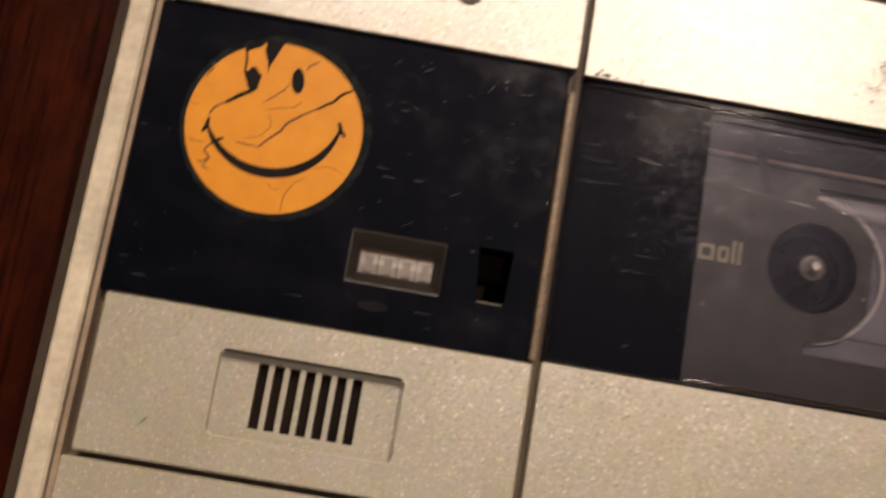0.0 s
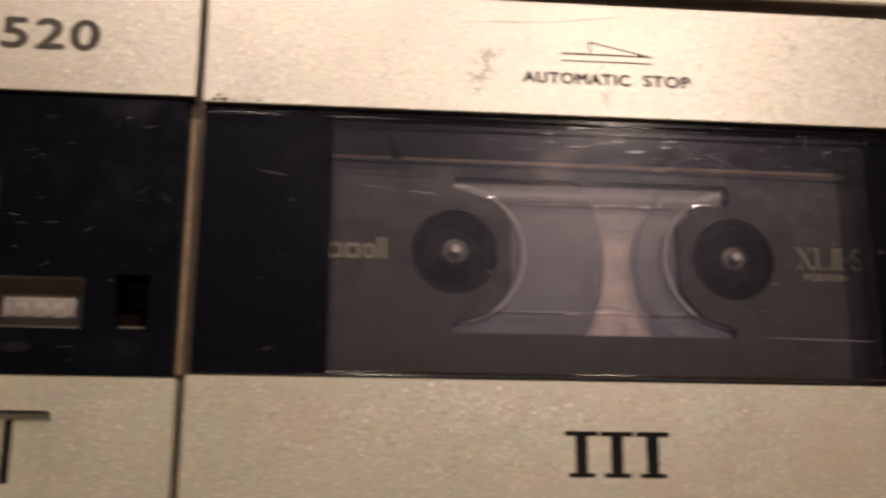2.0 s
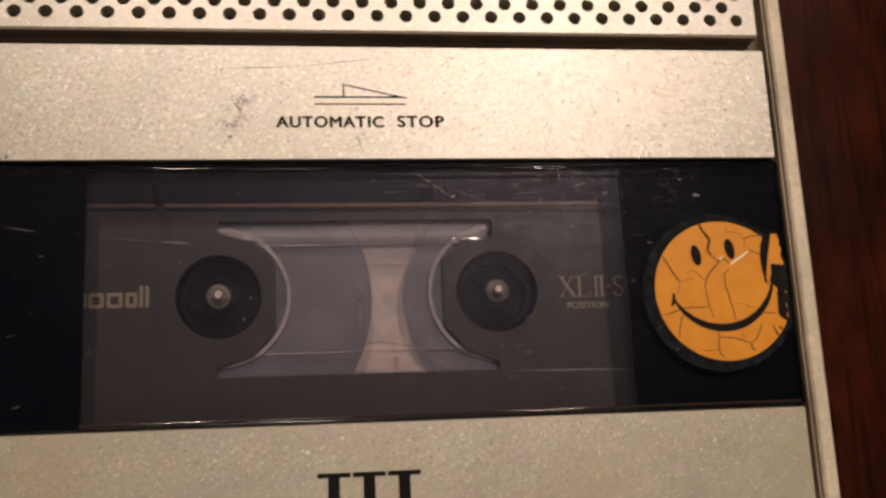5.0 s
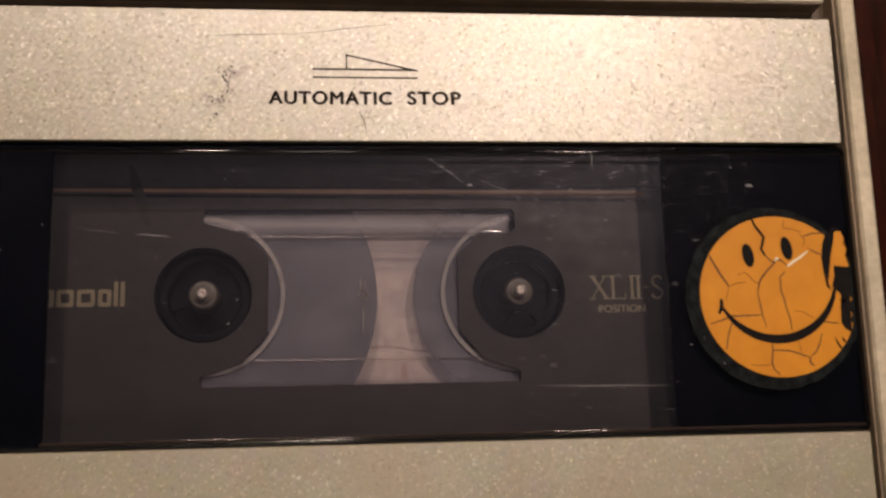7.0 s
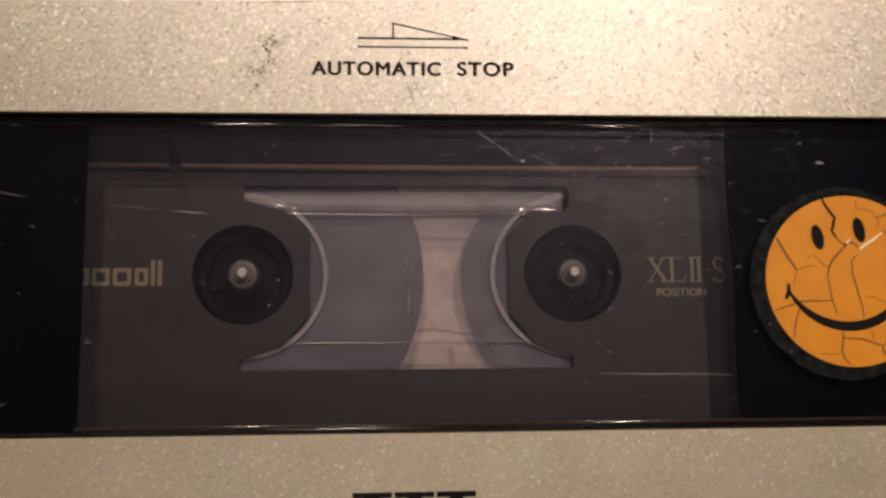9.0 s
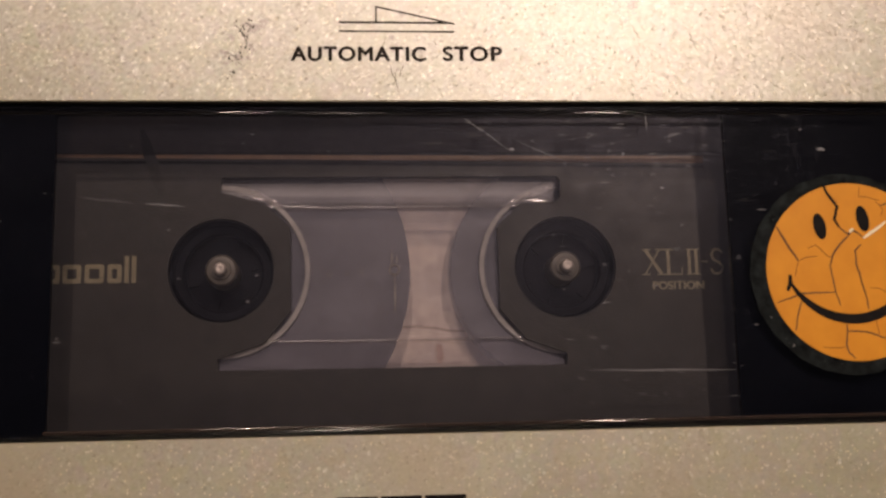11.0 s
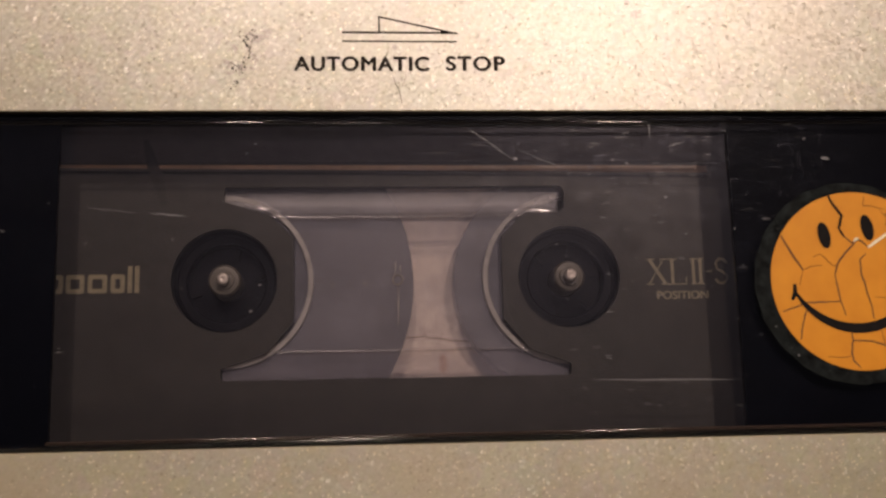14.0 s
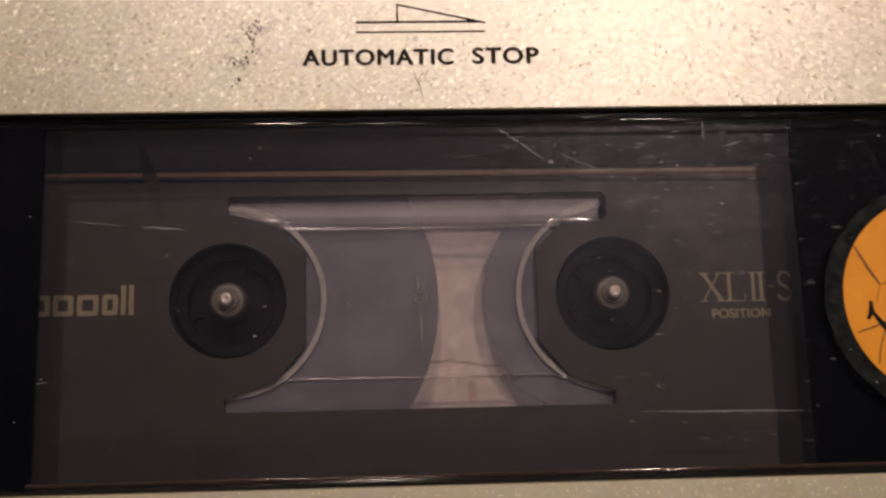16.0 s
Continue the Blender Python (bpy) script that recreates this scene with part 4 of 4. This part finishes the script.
        part("ring_wall", ribbon(bmesh.new(), pts, 0.58, zt - 3.0, zt - 0.8), FROST, tape, "frosted white curved rib")
    # tape packs, hubs and the pale sheet below
    for (x, y), r in zip(HUBS, (23.2, 14.2)):
        bm = bmesh.new()
        lathe(bm, x, y, [(r, zt - 6.55), (r, zt - 2.9), (r - 0.1, zt - 2.75), (10.7, zt - 2.7), (10.7, zt - 6.55)], 72, False)
        part("tape_pack", bm, TAPE, tape, "dark brown wound tape")
        bm = bmesh.new()
        lathe(bm, x, y, [(10.6, zt - 6.5), (10.6, zt - 3.4), (6.1, zt - 3.4), (6.1, zt - 2.6), (5.9, zt - 2.4), (5.0, zt - 2.4), (4.8, zt - 2.7), (4.8, zt - 4.3), (0.1, zt - 4.32)], 40)
        h = part("hub", bm, HUB_GREY, tape, "black toothed hub")
        for k in range(6):
            a = math.radians(60 * k + 15)
            bm = bmesh.new()
            ribbon(bm, [(x + d * math.cos(a), y + d * math.sin(a)) for d in (4.75, 3.4)], 0.9, zt - 4.35, zt - 3.7)
            part("tooth", bm, HUB_GREY, h)
    bm = bmesh.new()
    plate(bm, (-34, 58, -54, 3), zt - 6.8, zt - 6.6, [circle(x, hy, 6.6, 32) for x, hy in HUBS], 0.05)
    sheet = part("slip_sheet", bm, LINER, tape, "pale pinkish slip sheet")
    fold = [(12.6, -30.1), (13.8, -30.2), (15.2, -30.1), (15.7, -29.9), (16.1, -30.3), (17.6, -30.3), (19.0, -30.7), (21.5, -30.8)]
    part("crease", ribbon(bmesh.new(), fold, 0.22, zt - 6.61, zt - 6.5), CREASE, sheet, "worn crease across the sheet")
    part("stain", prism(bmesh.new(), [(17.9 + (0.5 + 0.2 * math.sin(3 * q)) * math.cos(q * math.pi / 6), -33.6 + 1.3 * math.sin(q * math.pi / 6)) for q in range(12)], zt - 6.61, zt - 6.57), STAIN, sheet)
    # dried drop and its run on the window
    drop = part("dried_drop", lathe(bmesh.new(), 12.1, -23.5, [(0.75, zt - 1.22), (0.72, zt - 1.1), (0.58, zt - 1.1), (0.5, zt - 1.22)], 20, False), FADED, window, "dried drop mark on the window")
    for x, y, long in ((11.8, -21.9, 0.9), (12.4, -22.2, 0.5), (12.1, -26.6, 2.6), (4.0, -24.0, 0.4), (6.2, -23.9, 0.3), (8.0, -23.9, 0.4)):
        part("run", ribbon(bmesh.new(), [(x, y + long), (x + 0.05, y), (x - 0.02, y - long)], 0.2, zt - 1.24, zt - 1.08, 0.7), WHITE, drop)


cassette()


# ---- the two stickers ----
def sticker(name, label, x, y, r, turn, seed, film=(0.0, 0.0, 1.11), cut=None):
    """A round orange face sticker on black film; cut: where its torn edge runs, in radii from the middle."""
    random.seed(seed)
    z = -0.9
    c, s = math.cos(radians(turn)), math.sin(radians(turn))

    def at(u, v):
        return x + r * (u * c - v * s), y + r * (u * s + v * c)

    ob = thing(name, label, "sticker", (x * MM, y * MM, TOP + z * MM), "smiling stickers")
    ring = [(x + r * (film[0] + u * film[2] + random.uniform(-0.012, 0.012)), y + r * (film[1] + v * film[2] + random.uniform(-0.012, 0.012))) for u, v in circle(0, 0, 1, 90)]
    if cut:
        ring = [(min(px, x + r * (cut + 0.05)), py) for px, py in ring]
    backing = part("backing_film", prism(bmesh.new(), ring, z - 0.02, z + 0.03), GLUE, ob, "frayed dark backing film")
    for k in range(12):
        a, d = radians(random.uniform(60, 260)), random.uniform(1.02, film[2] - 0.03)
        px, py, size = x + r * (film[0] * 0.8 + d * math.cos(a)), y + r * (film[1] * 0.8 + d * math.sin(a)), random.uniform(0.06, 0.17)
        pts = [(px + size * random.uniform(0.5, 1.2) * math.cos(q), py + size * random.uniform(0.5, 1.2) * math.sin(q)) for q in (0, 1, 2, 3, 4, 5)]
        part("dust_fleck", prism(bmesh.new(), pts, z + 0.02, z + 0.05), DUST if k % 6 else SCRATCH, backing)
    disc = [at(u, v) for u, v in circle(0, 0, 1, 120)]
    if cut:
        disc = [(min(px, x + r * (cut + random.uniform(-0.03, 0.02))), py) for px, py in disc]
    face = part("face", prism(bmesh.new(), disc, z + 0.03, z + 0.1, 0.03), ORANGE, ob, "cracked orange vinyl disc")
    top = z + 0.1
    for u in (-0.265, 0.245):
        pts = [at(u + 0.072 * math.cos(a), 0.56 + 0.15 * math.sin(a)) for a in [2 * math.pi * k / 24 for k in range(24)]]
        part("eye", prism(bmesh.new(), pts, top - 0.02, top + 0.03), INK, face)
    mouth = [(0.79 * math.sin(a), 0.26 - 0.79 * math.cos(a)) for a in [radians(-70 + 140 * k / 40) for k in range(41)]]
    part("mouth", ribbon(bmesh.new(), [at(*p) for p in mouth], 0.112 * r, top - 0.02, top + 0.03, 0.72), INK, face)
    for side in (-1, 1):
        u, v = mouth[0] if side < 0 else mouth[-1]
        part("mouth_corner", ribbon(bmesh.new(), [at(u - 0.01 * side, v + 0.10), at(u + 0.01 * side, v), at(u + 0.06 * side, v - 0.07)], 0.055 * r, top - 0.02, top + 0.032, 0.4), INK, face)

    def crack(width, *pts):
        """A crack through points given in radii from the sticker's middle; it wanders a little between them."""
        line = []
        for (u0, v0), (u1, v1) in zip(pts, pts[1:]):
            for q in (0, 1 / 3, 2 / 3):
                j = 0.006 if q else 0
                line.append((x + r * (u0 + (u1 - u0) * q + random.uniform(-j, j)), y + r * (v0 + (v1 - v0) * q + random.uniform(-j, j))))
        line.append((x + r * pts[-1][0], y + r * pts[-1][1]))
        pick = INK if width >= 0.03 else CRACK if width >= 0.016 else FINE_CRACK
        part("crack", ribbon(bmesh.new(), line, width * r, top - 0.02, top + 0.012 + width * 0.1, 0.35), pick, face)

    def bare(*pts):
        part("bare_patch", prism(bmesh.new(), [(x + r * u, y + r * v) for u, v in pts], top - 0.02, top + 0.036), INK, face, "bare patch where the vinyl broke off")

    def lip(*pts):
        line = [(x + r * (u + random.uniform(-0.008, 0.008)), y + r * (v + random.uniform(-0.012, 0.012))) for u, v in pts]
        part("lifted_edge", ribbon(bmesh.new(), line, 0.034 * r, top - 0.02, top + 0.09, 0.5), LIP, face, "pale lifted edge of a crack")

    def fragment(*pts):
        part("loose_fragment", prism(bmesh.new(), [(x + r * u, y + r * v) for u, v in pts], z + 0.03, top + 0.05), ORANGE, face, "broken piece of orange vinyl")

    return crack, bare, lip, fragment


crack, bare, lip, fragment = sticker("round_sticker", "cracked round orange smiling-face sticker on the black counter plate", -85.1, -19.35, 11.58, 8.0, 3, (0.02, 0.01, 1.08))
bare((-0.46, 0.59), (-0.36, 0.62), (-0.25, 0.59), (-0.27, 0.43), (-0.35, 0.40), (-0.42, 0.50))
bare((-0.50, 0.89), (-0.43, 0.95), (-0.27, 0.99), (-0.31, 0.92), (-0.41, 0.87), (-0.46, 0.83))
bare((-0.26, 1.0), (-0.06, 1.02), (-0.13, 0.83), (-0.18, 0.71), (-0.19, 0.61), (-0.21, 0.74), (-0.27, 0.88))
crack(0.05, (-0.27, 0.43), (-0.36, 0.36), (-0.48, 0.28), (-0.60, 0.19))
crack(0.024, (-0.60, 0.19), (-0.71, 0.10), (-0.75, 0.02))
crack(0.03, (-0.49, 0.86), (-0.45, 0.73), (-0.45, 0.59))
crack(0.034, (0.80, 0.59), (0.69, 0.52), (0.60, 0.41), (0.44, 0.30))
crack(0.028, (0.44, 0.30), (0.27, 0.19), (0.16, 0.10), (0.05, -0.06), (-0.05, -0.16), (-0.13, -0.25))
crack(0.018, (-0.13, -0.25), (-0.25, -0.25), (-0.39, -0.24))
crack(0.012, (-0.32, -0.19), (-0.14, -0.13), (-0.04, 0.0), (-0.08, 0.14))
crack(0.016, (-0.18, 0.27), (-0.07, 0.36), (0.03, 0.45), (0.08, 0.54))
crack(0.014, (-0.12, 0.19), (0.02, 0.24), (0.19, 0.28), (0.25, 0.36))
crack(0.018, (0.24, 0.73), (0.26, 0.79), (0.37, 0.86))
crack(0.018, (-0.86, 0.46), (-0.79, 0.59))
crack(0.04, (-0.53, -0.22), (-0.60, -0.26), (-0.66, -0.31))
crack(0.022, (-0.66, -0.31), (-0.72, -0.40), (-0.64, -0.47), (-0.72, -0.53), (-0.77, -0.53))
crack(0.016, (-0.65, -0.50), (-0.70, -0.58), (-0.62, -0.61))
crack(0.012, (-0.98, 0.13), (-0.92, 0.11), (-0.87, 0.14))
crack(0.014, (0.25, -0.95), (0.25, -0.84), (0.26, -0.74), (0.32, -0.62), (0.45, -0.51))
crack(0.012, (0.54, -0.38), (0.68, -0.34), (0.86, -0.39))
crack(0.012, (0.04, -0.64), (0.12, -0.71), (0.19, -0.69))
crack(0.014, (-0.92, -0.30), (-0.73, -0.31))

crack, bare, lip, fragment = sticker("round_sticker", "chipped orange smiling-face sticker with torn edge on the lid window", 66.7, -25.75, 10.75, 9.5, 8, (-0.055, -0.02, 1.125), 0.92)
crack(0.035, (-0.28, 0.99), (-0.22, 0.86), (-0.13, 0.73), (-0.18, 0.59), (-0.13, 0.50))
crack(0.02, (-0.13, 0.50), (-0.04, 0.42), (0.02, 0.45), (0.07, 0.44), (0.14, 0.37))
crack(0.026, (-0.85, 0.51), (-0.73, 0.28), (-0.63, 0.12))
crack(0.014, (-0.63, 0.12), (-0.54, 0.16), (-0.41, 0.17))
crack(0.014, (-0.51, 0.26), (-0.42, 0.30), (-0.36, 0.25), (-0.29, 0.17), (-0.23, 0.17))
crack(0.022, (-0.01, 0.42), (-0.13, 0.31), (-0.23, 0.18), (-0.27, 0.06))
crack(0.016, (-0.27, 0.06), (-0.25, -0.08), (-0.23, -0.24), (-0.19, -0.39))
crack(0.018, (0.11, 0.30), (0.03, 0.23), (0.03, 0.09), (0.07, -0.08), (0.11, -0.26), (0.13, -0.43))
crack(0.018, (-0.90, -0.34), (-0.77, -0.30), (-0.60, -0.24), (-0.41, -0.24), (-0.23, -0.23))
crack(0.016, (-0.61, -0.28), (-0.66, -0.42), (-0.70, -0.56), (-0.72, -0.65))
crack(0.012, (-0.63, 0.12), (-0.66, 0.03), (-0.68, -0.05))
crack(0.018, (-0.14, -0.57), (-0.13, -0.66), (-0.16, -0.81), (-0.13, -0.91), (-0.07, -0.97))
crack(0.018, (-0.13, -0.67), (-0.02, -0.67), (0.12, -0.69), (0.23, -0.73), (0.32, -0.76))
crack(0.016, (0.32, -0.76), (0.41, -0.70), (0.47, -0.60), (0.51, -0.47))
crack(0.022, (0.32, -0.76), (0.33, -0.83), (0.38, -0.87))
crack(0.012, (0.20, -0.54), (0.23, -0.71))
crack(0.012, (0.17, -0.19), (0.28, -0.20), (0.42, -0.28))
crack(0.018, (0.52, -0.32), (0.63, -0.34), (0.74, -0.35))
crack(0.012, (0.14, 0.96), (0.13, 0.84), (0.23, 0.84), (0.37, 0.80))
crack(0.018, (0.37, 0.74), (0.48, 0.78), (0.67, 0.79))
crack(0.016, (0.43, 0.59), (0.53, 0.53), (0.59, 0.52))
crack(0.012, (-0.43, -0.84), (-0.28, -0.85), (-0.17, -0.84))
crack(0.012, (0.32, 0.80), (0.40, 0.69), (0.36, 0.62))
lip((-0.02, 0.44), (0.01, 0.455), (0.04, 0.47))
lip((0.14, 0.37), (0.18, 0.40), (0.23, 0.43), (0.32, 0.495), (0.42, 0.56))
bare((0.68, 0.79), (0.80, 0.81), (0.76, 0.66), (0.71, 0.48), (0.68, 0.30), (0.65, 0.16), (0.68, 0.07), (0.63, 0.10), (0.60, 0.30), (0.59, 0.48), (0.62, 0.66))
bare((0.74, 0.37), (0.92, 0.35), (0.93, 0.30), (0.90, -0.47), (0.81, -0.41), (0.77, -0.34), (0.78, -0.16), (0.80, 0.01), (0.74, 0.07), (0.70, 0.10), (0.70, 0.16), (0.73, 0.24))
fragment((0.79, 0.80), (0.87, 0.81), (0.91, 0.70), (0.89, 0.66), (0.93, 0.58), (0.90, 0.50), (0.94, 0.36), (0.86, 0.385), (0.75, 0.38), (0.715, 0.48), (0.76, 0.66))
fragment((0.685, 0.31), (0.735, 0.33), (0.735, 0.24), (0.70, 0.14), (0.665, 0.17))
bare((0.67, -0.50), (0.71, -0.59), (0.77, -0.69), (0.74, -0.68), (0.69, -0.60))
bare((0.76, -0.52), (0.80, -0.55), (0.81, -0.59), (0.77, -0.57))
bare((0.74, 0.86), (0.84, 0.86), (0.81, 0.78), (0.75, 0.78))
bare((0.77, -0.06), (0.86, -0.05), (0.86, -0.09), (0.80, -0.10))
